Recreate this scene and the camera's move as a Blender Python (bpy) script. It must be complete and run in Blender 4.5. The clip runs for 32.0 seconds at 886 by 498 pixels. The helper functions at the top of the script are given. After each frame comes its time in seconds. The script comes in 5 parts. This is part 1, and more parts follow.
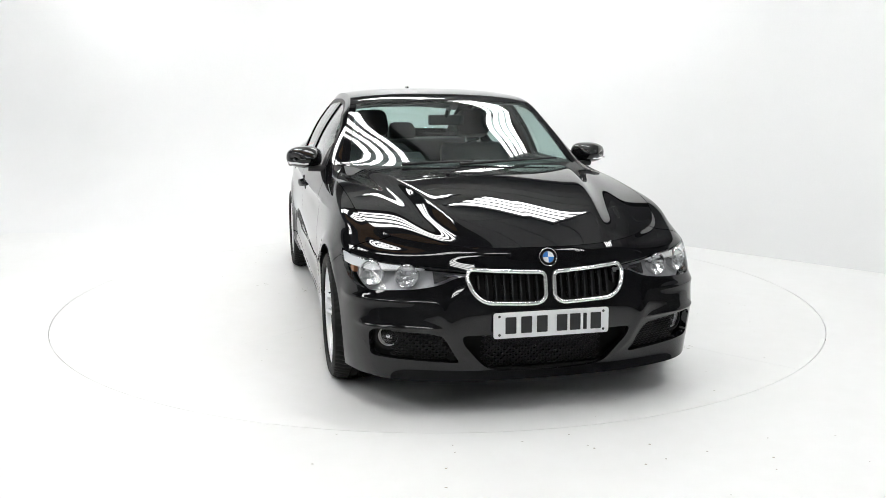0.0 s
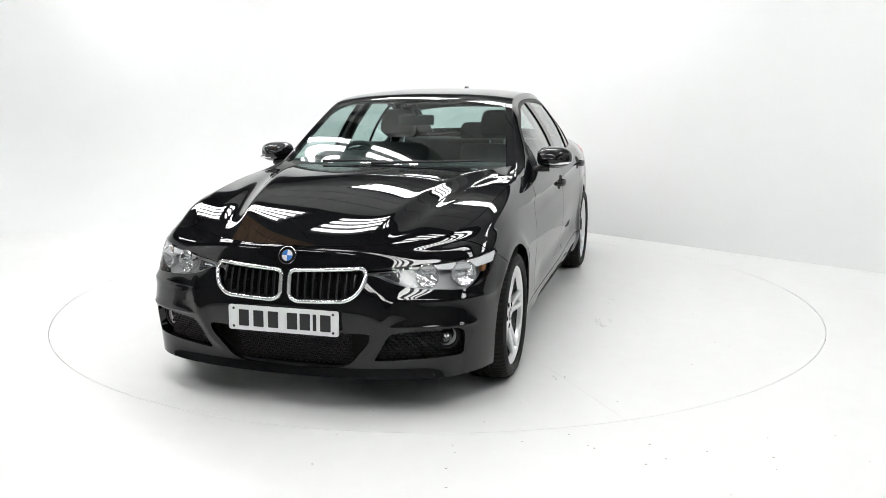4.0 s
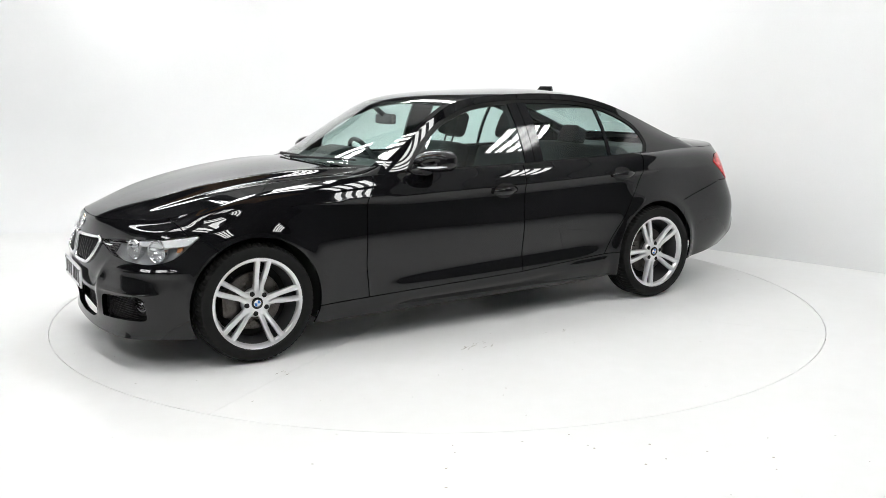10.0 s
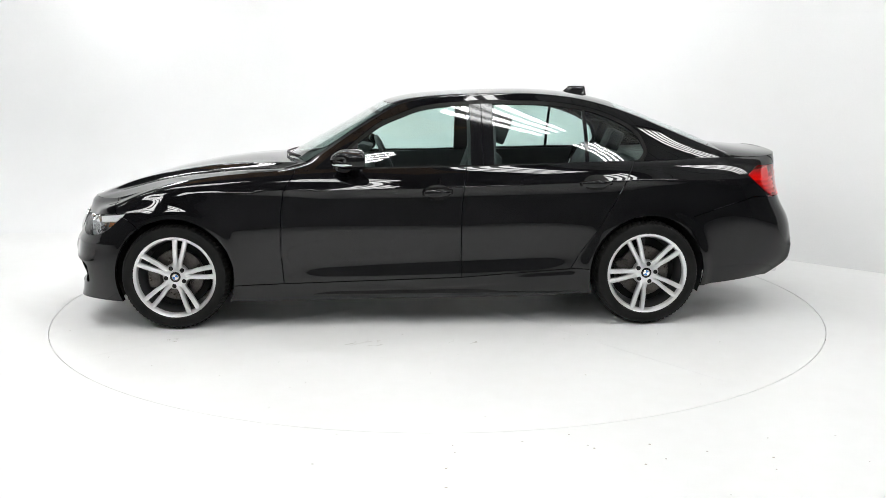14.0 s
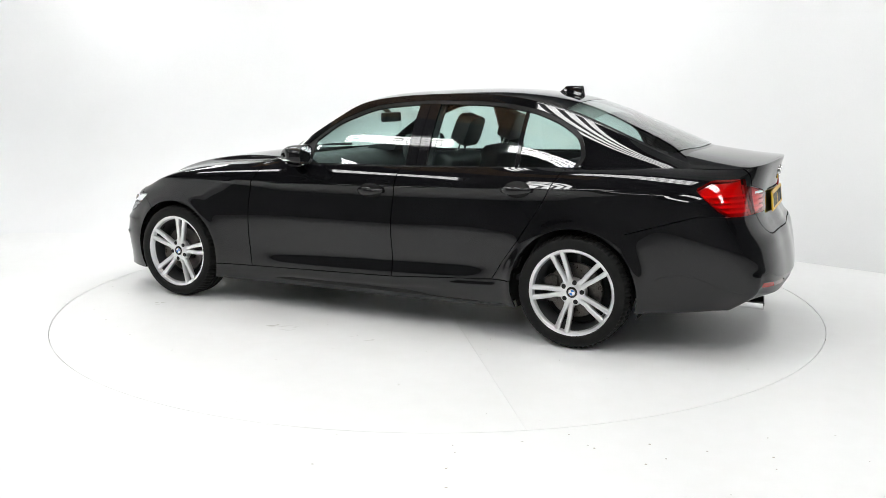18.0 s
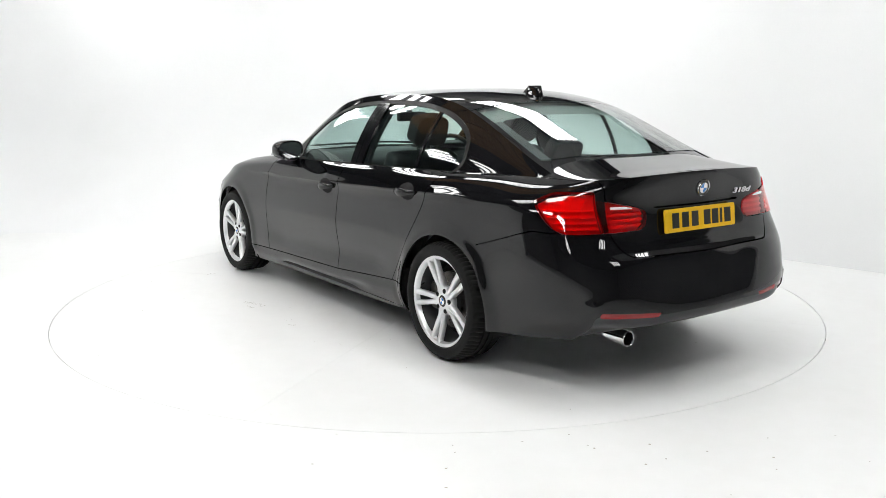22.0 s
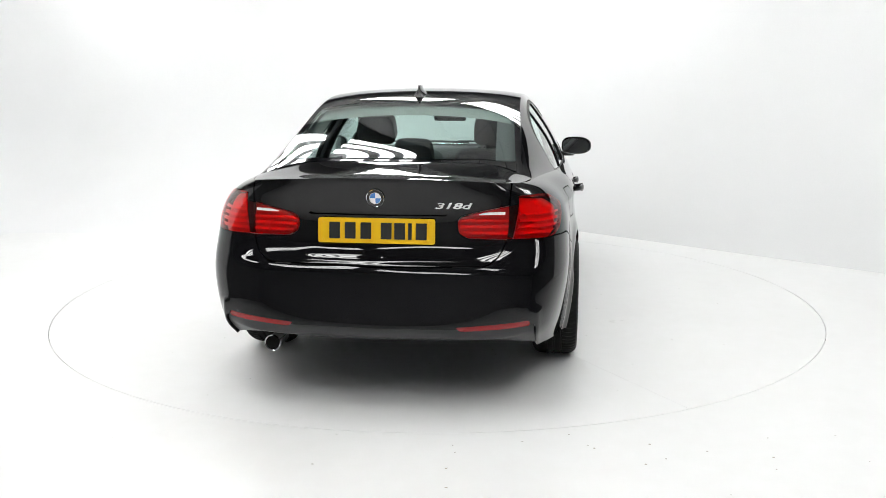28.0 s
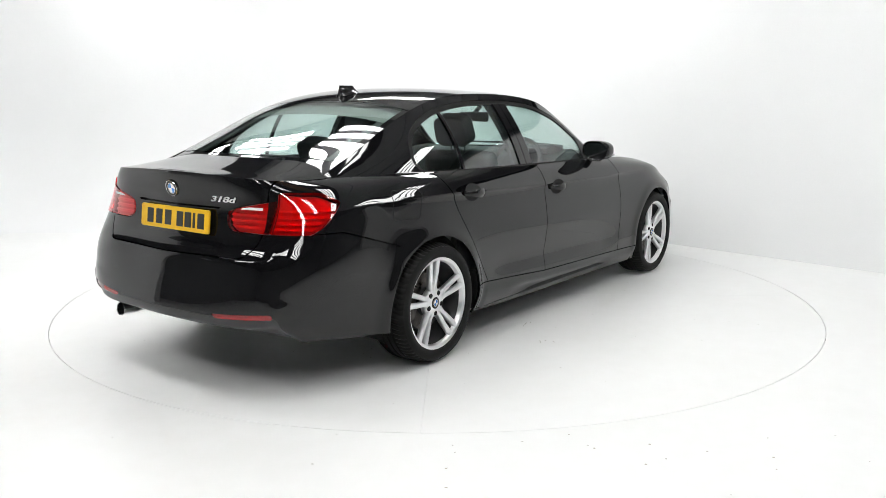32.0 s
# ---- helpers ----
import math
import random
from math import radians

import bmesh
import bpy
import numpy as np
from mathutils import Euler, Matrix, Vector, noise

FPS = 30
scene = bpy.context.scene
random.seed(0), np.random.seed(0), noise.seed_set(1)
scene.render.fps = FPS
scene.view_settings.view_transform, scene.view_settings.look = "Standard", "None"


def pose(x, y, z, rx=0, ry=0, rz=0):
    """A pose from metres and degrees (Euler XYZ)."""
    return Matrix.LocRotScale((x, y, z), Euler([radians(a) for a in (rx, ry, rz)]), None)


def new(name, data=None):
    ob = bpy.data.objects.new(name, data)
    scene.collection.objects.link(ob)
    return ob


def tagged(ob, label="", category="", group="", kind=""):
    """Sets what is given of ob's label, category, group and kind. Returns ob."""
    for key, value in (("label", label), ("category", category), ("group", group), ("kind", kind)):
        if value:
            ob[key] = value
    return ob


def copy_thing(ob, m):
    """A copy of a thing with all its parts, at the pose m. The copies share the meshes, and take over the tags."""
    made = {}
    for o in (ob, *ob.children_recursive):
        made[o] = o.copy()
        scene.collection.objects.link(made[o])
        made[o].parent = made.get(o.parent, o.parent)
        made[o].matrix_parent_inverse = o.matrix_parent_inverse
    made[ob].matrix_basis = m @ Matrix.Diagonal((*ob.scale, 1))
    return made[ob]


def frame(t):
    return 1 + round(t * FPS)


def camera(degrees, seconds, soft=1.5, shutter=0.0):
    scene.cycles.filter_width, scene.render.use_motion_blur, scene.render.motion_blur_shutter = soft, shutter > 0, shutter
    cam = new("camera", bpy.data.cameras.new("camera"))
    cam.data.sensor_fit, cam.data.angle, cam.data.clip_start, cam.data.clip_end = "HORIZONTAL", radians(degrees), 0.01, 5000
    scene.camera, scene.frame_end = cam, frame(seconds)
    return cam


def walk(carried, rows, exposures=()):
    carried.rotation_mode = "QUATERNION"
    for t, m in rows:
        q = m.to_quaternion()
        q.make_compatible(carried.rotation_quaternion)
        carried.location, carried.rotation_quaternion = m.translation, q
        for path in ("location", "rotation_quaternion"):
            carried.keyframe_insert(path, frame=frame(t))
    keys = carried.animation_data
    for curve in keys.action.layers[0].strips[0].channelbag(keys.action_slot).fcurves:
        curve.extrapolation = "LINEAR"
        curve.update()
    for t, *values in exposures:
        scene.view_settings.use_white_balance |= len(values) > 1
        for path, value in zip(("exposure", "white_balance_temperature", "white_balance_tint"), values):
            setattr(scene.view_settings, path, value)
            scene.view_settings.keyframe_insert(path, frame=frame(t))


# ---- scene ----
# one fixed camera before a turntable; the turntable's axis is the origin, its top is z = 0
cam = camera(54.44, 32.0, soft=0.8)
EYE = pose(0.0, -5.859, 1.404, 79.5, 0.0, -0.33)
walk(cam, [(0.0, EYE), (32.0, EYE)])
scene.view_settings.exposure = -0.08

# world: only a faint grey outside the closed hall
world = bpy.data.worlds.new("world")
scene.world = world
world.use_nodes = True
world.node_tree.nodes["Background"].inputs[0].default_value = (0.8, 0.85, 0.9, 1)
world.node_tree.nodes["Background"].inputs[1].default_value = 0.05

TT_R = 2.482                     # turntable radius
CAR_X, CAR_Y = 0.180, -0.034     # the car's wheelbase centre, from the axis, in car space
TURN0, TURN1 = -77.28, -7.1743   # heading at the start and degrees a second


def heading(t):
    return TURN0 + TURN1 * t + 0.00056 * (t - 16) ** 2


# ---------------- materials ----------------
def material(name, color, rough=0.5, metal=0.0, coat=0.0, spec=0.5, emit=0.0, trans=0.0, ior=1.5):
    m = bpy.data.materials.new(name)
    m.use_nodes = True
    b = m.node_tree.nodes["Principled BSDF"]
    b.inputs["Base Color"].default_value = (*color, 1)
    b.inputs["Roughness"].default_value = rough
    b.inputs["Metallic"].default_value = metal
    b.inputs["Coat Weight"].default_value = coat
    b.inputs["Coat IOR"].default_value = 1.48
    b.inputs["Coat Roughness"].default_value = 0.012
    b.inputs["Specular IOR Level"].default_value = spec
    b.inputs["Transmission Weight"].default_value = trans
    b.inputs["IOR"].default_value = ior
    if emit:
        b.inputs["Emission Color"].default_value = (*color, 1)
        b.inputs["Emission Strength"].default_value = emit
    return m


def vary(m, lo, hi, scale, rough=None, bump=0.0, bump_scale=None, detail=4.0, coords="Object", stretch=(1, 1, 1)):
    """Two-scale variation of colour and roughness, and fine relief."""
    nt = m.node_tree
    b = nt.nodes["Principled BSDF"]
    tc = nt.nodes.new("ShaderNodeTexCoord")
    mp = nt.nodes.new("ShaderNodeMapping")
    mp.inputs["Scale"].default_value = stretch
    nt.links.new(tc.outputs[coords], mp.inputs["Vector"])
    n1 = nt.nodes.new("ShaderNodeTexNoise")
    n1.inputs["Scale"].default_value = scale
    n1.inputs["Detail"].default_value = detail
    nt.links.new(mp.outputs[0], n1.inputs["Vector"])
    n2 = nt.nodes.new("ShaderNodeTexNoise")
    n2.inputs["Scale"].default_value = bump_scale or scale * 12
    n2.inputs["Detail"].default_value = 3
    nt.links.new(mp.outputs[0], n2.inputs["Vector"])
    mix = nt.nodes.new("ShaderNodeMath")
    mix.operation = "MULTIPLY_ADD"
    mix.inputs[1].default_value = 0.35
    nt.links.new(n2.outputs[0], mix.inputs[0])
    sc = nt.nodes.new("ShaderNodeMath")
    sc.operation = "MULTIPLY"
    sc.inputs[1].default_value = 0.65
    nt.links.new(n1.outputs[0], sc.inputs[0])
    nt.links.new(sc.outputs[0], mix.inputs[2])
    ramp = nt.nodes.new("ShaderNodeValToRGB")
    ramp.color_ramp.elements[0].position, ramp.color_ramp.elements[1].position = 0.36, 0.62
    ramp.color_ramp.elements[0].color = (*lo, 1)
    ramp.color_ramp.elements[1].color = (*hi, 1)
    nt.links.new(mix.outputs[0], ramp.inputs[0])
    nt.links.new(ramp.outputs[0], b.inputs["Base Color"])
    if rough:
        mr = nt.nodes.new("ShaderNodeMapRange")
        mr.inputs["From Min"].default_value, mr.inputs["From Max"].default_value = 0.35, 0.65
        mr.inputs["To Min"].default_value, mr.inputs["To Max"].default_value = rough
        nt.links.new(mix.outputs[0], mr.inputs["Value"])
        nt.links.new(mr.outputs[0], b.inputs["Roughness"])
    if bump:
        bp = nt.nodes.new("ShaderNodeBump")
        bp.inputs["Strength"].default_value = bump
        bp.inputs["Distance"].default_value = 0.004
        nt.links.new(n2.outputs[0], bp.inputs["Height"])
        nt.links.new(bp.outputs[0], b.inputs["Normal"])
    return m


PAINT = material("black_paint", (0.004, 0.004, 0.005), 0.4, 0.0, 1.0, 0.0)
vary(PAINT, (0.0035, 0.0035, 0.004), (0.005, 0.005, 0.006), 3.0, rough=(0.36, 0.46), bump_scale=900)
SATIN = material("satin_plastic", (0.012, 0.012, 0.013), 0.45, 0, 0, 0.3)
vary(SATIN, (0.009, 0.009, 0.010), (0.016, 0.016, 0.017), 8.0, rough=(0.4, 0.55), bump=0.1, bump_scale=700)
SEAL = material("rubber_seal", (0.008, 0.008, 0.008), 0.35, 0, 0, 0.14)
vary(SEAL, (0.006, 0.006, 0.006), (0.010, 0.010, 0.010), 6.0, rough=(0.3, 0.42), bump_scale=300)
VALANCE_M = material("dark_grey_valance", (0.03, 0.03, 0.032), 0.28, 0, 0, 0.5)
vary(VALANCE_M, (0.029, 0.029, 0.031), (0.032, 0.032, 0.034), 5.0, rough=(0.28, 0.29), bump_scale=500)
GLOSSBLK = material("gloss_black_trim", (0.006, 0.006, 0.007), 0.08)
DARK = material("underbody", (0.006, 0.006, 0.006), 0.9)
RUBBER = material("tyre_rubber", (0.010, 0.010, 0.010), 0.6, 0, 0, 0.14)
vary(RUBBER, (0.007, 0.007, 0.007), (0.013, 0.013, 0.0125), 14.0, rough=(0.5, 0.75), bump=0.15, bump_scale=300)
ALLOY = material("silver_alloy", (0.7, 0.7, 0.7), 0.4, 0.85, 0.4)
vary(ALLOY, (0.72, 0.72, 0.73), (0.80, 0.80, 0.81), 9.0, rough=(0.28, 0.38), bump_scale=400)
# alloy deep inside the wheel: the shade there is put into its colour
ALLOY_SHADED = material("shaded_alloy", (0.06, 0.06, 0.062), 0.5, 0.4)
CHROME = material("chrome", (0.86, 0.86, 0.87), 0.06, 1.0)
LETTER = material("satin_chrome", (0.85, 0.85, 0.86), 0.25, 0.35)
STEEL = material("brake_steel", (0.33, 0.31, 0.29), 0.35, 0.9)
vary(STEEL, (0.055, 0.048, 0.044), (0.12, 0.112, 0.105), 20.0, rough=(0.25, 0.5), bump_scale=120)


def thin_glass(name, tint, gloss=1.0):
    """A thin pane: it lets tinted light through and mirrors by its angle."""
    m = bpy.data.materials.new(name)
    m.use_nodes = True
    nt = m.node_tree
    nt.nodes.clear()
    out = nt.nodes.new("ShaderNodeOutputMaterial")
    mix = nt.nodes.new("ShaderNodeMixShader")
    tr = nt.nodes.new("ShaderNodeBsdfTransparent")
    gl = nt.nodes.new("ShaderNodeBsdfGlossy")
    lw = nt.nodes.new("ShaderNodeLayerWeight")
    lw.inputs["Blend"].default_value = 0.5
    pw = nt.nodes.new("ShaderNodeMath")
    pw.operation = "POWER"
    pw.inputs[1].default_value = 4.2
    nt.links.new(lw.outputs["Facing"], pw.inputs[0])
    fr = nt.nodes.new("ShaderNodeMath")
    fr.operation = "MULTIPLY_ADD"
    fr.inputs[1].default_value, fr.inputs[2].default_value = 0.90, 0.085
    nt.links.new(pw.outputs[0], fr.inputs[0])
    tr.inputs["Color"].default_value = (*tint, 1)
    gl.inputs["Color"].default_value = (gloss, gloss, gloss, 1)
    gl.inputs["Roughness"].default_value = 0.0
    nt.links.new(fr.outputs[0], mix.inputs[0])
    nt.links.new(tr.outputs[0], mix.inputs[1])
    nt.links.new(gl.outputs[0], mix.inputs[2])
    nt.links.new(mix.outputs[0], out.inputs[0])
    return m


GLASS = thin_glass("tinted_glass", (0.74, 0.87, 0.84))
CLEAR = thin_glass("clear_lens", (0.95, 0.96, 0.97), 0.4)
REDLENS = thin_glass("red_lens", (0.95, 0.016, 0.020))
REDBODY = material("tail_lamp_body", (0.82, 0.82, 0.82), 0.35, 0.0)
REDBAND = material("light_guide", (0.95, 0.92, 0.90), 0.3)
BARGLOSS = material("grille_bar_black", (0.03, 0.03, 0.032), 0.22)
REDDARK = material("red_reflector", (0.30, 0.008, 0.010), 0.2, 0.0, 0.5)
WHITEPL = material("white_plate", (0.80, 0.81, 0.82), 0.3)
YELLOWPL = material("yellow_plate", (0.80, 0.47, 0.01), 0.3)
BARS = material("plate_bars", (0.015, 0.015, 0.016), 0.4)
BADGEBLUE = material("badge_blue", (0.05, 0.20, 0.55), 0.15, 0.0, 1.0)
BADGEWHITE = material("badge_white", (0.8, 0.8, 0.82), 0.15, 0.0, 1.0)
SEAT = material("seat_leather", (0.025, 0.025, 0.027), 0.5)
vary(SEAT, (0.018, 0.018, 0.02), (0.035, 0.035, 0.037), 10.0, rough=(0.4, 0.6), bump=0.2, bump_scale=220)
HEADLINER = material("headliner", (0.28, 0.28, 0.27), 0.9)
AMBER = material("amber_lens", (0.52, 0.22, 0.09), 0.2, 0.0, 0.5)
SILVERIN = material("lamp_reflector", (0.92, 0.92, 0.93), 0.16, 0.8)
GREYIN = material("lamp_housing", (0.46, 0.46, 0.47), 0.33, 0.3)
GRILLERIM = material("bright_chrome", (0.90, 0.90, 0.91), 0.13, 0.75)
FOGIN = material("fog_reflector", (0.82, 0.82, 0.83), 0.3, 0.4)
MIRROR = material("mirror_glass", (0.9, 0.92, 0.93), 0.01, 1.0)

FLOORW = material("painted_floor", (0.88, 0.88, 0.87), 0.36, 0, 0, 0.35)
vary(FLOORW, (0.795, 0.797, 0.79), (0.825, 0.828, 0.826), 0.8, bump_scale=9)
WALLW = material("painted_wall", (0.80, 0.81, 0.82), 0.55)
vary(WALLW, (0.785, 0.79, 0.795), (0.815, 0.82, 0.825), 0.7, rough=(0.5, 0.65), bump=0.04, bump_scale=90)
HALLWALL = material("hall_wall", (0.42, 0.43, 0.44), 0.7)
vary(HALLWALL, (0.24, 0.245, 0.245), (0.30, 0.305, 0.30), 1.2, bump_scale=30)
CEILW = material("roof_sheet", (0.45, 0.46, 0.47), 0.6)
vary(CEILW, (0.11, 0.112, 0.115), (0.15, 0.152, 0.155), 0.8, bump_scale=30)
WOOD = material("bare_timber", (0.36, 0.22, 0.11), 0.7)
vary(WOOD, (0.30, 0.17, 0.08), (0.50, 0.31, 0.16), 3.0, bump=0.2, bump_scale=40, stretch=(1, 8, 8))
CEILP = material("ceiling_board", (0.5, 0.5, 0.5), 0.7)
vary(CEILP, (0.46, 0.465, 0.46), (0.54, 0.545, 0.54), 0.9, bump_scale=24)
TUBE = material("fluorescent_tube", (0.995, 1.0, 0.99), 0.5, emit=18.6)
TRAY = material("white_enamel", (0.85, 0.85, 0.85), 0.4)
TRAYD = material("lamp_tray", (0.16, 0.16, 0.165), 0.5)
SEAM = material("dark_seam", (0.22, 0.22, 0.215), 0.8)
SCUFF = material("scuff_mark", (0.42, 0.40, 0.36), 0.8)


# ---------------- surfaces of the car ----------------
# car space: x ahead, y to the car's left, z up, origin on the ground midway between the axles
def cubic(ts, vals, q):
    """Natural cubic spline through vals (n, k) at ts, read at q."""
    ts, vals, q = np.asarray(ts, float), np.asarray(vals, float), np.asarray(q, float)
    one = vals.ndim == 1
    if one:
        vals = vals[:, None]
    n = len(ts)
    h = np.diff(ts)
    A = np.zeros((n, n))
    r = np.zeros((n, vals.shape[1]))
    A[0, 0] = A[-1, -1] = 1
    for i in range(1, n - 1):
        A[i, i - 1], A[i, i], A[i, i + 1] = h[i - 1], 2 * (h[i - 1] + h[i]), h[i]
        r[i] = 6 * ((vals[i + 1] - vals[i]) / h[i] - (vals[i] - vals[i - 1]) / h[i - 1])
    m = np.linalg.solve(A, r)
    i = np.clip(np.searchsorted(ts, q, side="right") - 1, 0, n - 2)
    a, b = ts[i + 1] - q, q - ts[i]
    hi = h[i]
    a, b, hi = a[..., None], b[..., None], hi[..., None]
    out = (m[i] * a ** 3 + m[i + 1] * b ** 3) / (6 * hi) + (vals[i] / hi - m[i] * hi / 6) * a + (vals[i + 1] / hi - m[i + 1] * hi / 6) * b
    return out[..., 0] if one else out


def spline(text):
    return np.array([[float(v) for v in p.split(",")] for p in text.split()])


# the ring: control lines that run from the nose's middle round the left flank to the tail's middle
RING = [spline(t) for t in (
    # bottom edge
    "2.122,0,.165 2.108,.2949,.165 2.05,.5801,.168 1.947,.7394,.172 1.775,.8257,.168 1.405,.8552,.165 1,.8405,.165 .3,.8292,.17 -.4,.8277,.175 -.95,.836,.19 -1.405,.8598,.22 -1.8,.815,.235 -2.24,.675,.285 -2.355,.52,.313 -2.38,.244,.303 -2.39,0,.303",
    # sill and bumper
    "2.112,0,.27 2.098,.2949,.27 2.037,.5801,.27 1.927,.764,.27 1.758,.8503,.28 1.405,.8896,.29 1,.8719,.28 .3,.8684,.28 -.4,.8718,.29 -1,.88,.31 -1.405,.889,.33 -1.8,.834,.33 -2.305,.7,.35 -2.408,.52,.333 -2.435,.244,.328 -2.445,0,.328",
    "2.14,0,.42 2.13,.2949,.42 2.052,.5801,.42 1.927,.7787,.42 1.75,.8572,.43 1.405,.8945,.44 1,.8778,.43 .3,.8664,.43 -.4,.8688,.44 -1,.88,.45 -1.405,.892,.46 -1.8,.846,.46 -2.318,.722,.43 -2.42,.52,.392 -2.45,.244,.392 -2.46,0,.392",
    # widest
    "2.125,0,.56 2.105,.2949,.56 2.007,.5801,.56 1.882,.7738,.57 1.73,.8503,.575 1.405,.8926,.58 1,.8827,.58 .3,.8782,.58 -.4,.8816,.59 -1,.8868,.6 -1.405,.891,.6 -1.8,.848,.6 -2.292,.742,.6 -2.388,.52,.6 -2.405,.244,.6 -2.415,0,.6",
    "2.1,0,.665 2.065,.2949,.66 1.942,.5801,.655 1.832,.764,.67 1.71,.8306,.685 1.405,.8719,.7 1,.8698,.705 .3,.8712,.71 -.4,.8736,.72 -1,.8769,.73 -1.405,.8713,.74 -1.8,.842,.74 -2.232,.735,.74 -2.318,.52,.73 -2.335,.244,.73 -2.35,0,.73",
    # shoulder
    "2.085,0,.705 2.05,.2949,.7 1.912,.5703,.7 1.797,.7345,.72 1.66,.7962,.75 1.38,.8405,.795 1,.8511,.8 .3,.8633,.815 -.4,.8677,.83 -1,.869,.85 -1.405,.8586,.86 -1.8,.822,.87 -2.185,.715,.875 -2.29,.52,.87 -2.32,.244,.87 -2.335,0,.87",
    "2.078,0,.72 2.04,.2949,.718 1.885,.5505,.72 1.75,.6979,.745 1.63,.7717,.785 1.37,.811,.845 1,.8266,.87 .3,.8418,.89 -.4,.8462,.905 -1,.8398,.925 -1.405,.8196,.945 -1.8,.762,.955 -2.17,.672,.955 -2.29,.52,.955 -2.335,.244,.96 -2.35,0,.96",
    # bonnet joint, belt line, edge of the boot lid
    "2.065,0,.733 2.02,.2949,.735 1.865,.5308,.745 1.72,.6684,.775 1.58,.7274,.815 1.36,.7569,.87 1,.7717,.915 .3,.8046,.945 -.4,.8081,.955 -1,.792,.975 -1.405,.7573,.985 -1.8,.69,.994 -2.165,.61,.996 -2.288,.5,1.008 -2.345,.244,1.021 -2.365,0,1.026",
)]
RS = np.concatenate([[0], np.cumsum(np.linalg.norm(np.diff(RING[3], axis=0), axis=1))])
S_END = RS[-1]
RV = np.array([0, 1.1, 2.2, 3.4, 4.5, 5.4, 6.1, 6.8])
V_END = RV[-1]


_NET = np.stack(RING, 0)                        # v, s, 3
_SG = np.linspace(0, S_END, 700)
_VG = np.linspace(0, V_END, 160)
# the lines go on, mirrored, past the middle of the nose and of the tail
_FLIP = np.array([1.0, -1.0, 1.0])
_WIDE = np.concatenate([_NET[:, 3:0:-1] * _FLIP, _NET, _NET[:, -2:-5:-1] * _FLIP], 1)
_RSW = np.concatenate([-RS[3:0:-1], RS, 2 * S_END - RS[-2:-5:-1]])
_FINE = cubic(_RSW, _WIDE.transpose(1, 0, 2).reshape(len(_RSW), -1), _SG).reshape(700, len(RING), 3)
_FINE = cubic(RV, _FINE.transpose(1, 0, 2).reshape(len(RV), -1), _VG).reshape(160, 700, 3)


def bump(x, c, w):
    return np.exp(-((x - c) / w) ** 2)


def ramp01(x, a, b):
    t = np.clip((x - a) / (b - a), 0, 1)
    return t * t * (3 - 2 * t)


def grid_read(F, a, b):
    """Cubic convolution on a fine regular grid F[b, a] with a, b in grid units."""
    nb, na = F.shape[:2]
    ia = np.clip(np.floor(a).astype(int), 1, na - 3)
    ib = np.clip(np.floor(b).astype(int), 1, nb - 3)
    fa, fb = a - ia, b - ib

    def w(t):
        return [(-t + 2 * t * t - t ** 3) / 2, (2 - 5 * t * t + 3 * t ** 3) / 2, (t + 4 * t * t - 3 * t ** 3) / 2, (t ** 3 - t * t) / 2]
    wa, wb = w(fa), w(fb)
    out = 0
    for j in range(4):
        for i in range(4):
            out = out + (wa[i] * wb[j])[..., None] * F[ib + j - 1, ia + i - 1]
    return out


def ring_raw(s, v):
    return grid_read(_FINE, np.asarray(s, float) / S_END * 699, np.asarray(v, float) / V_END * 159)


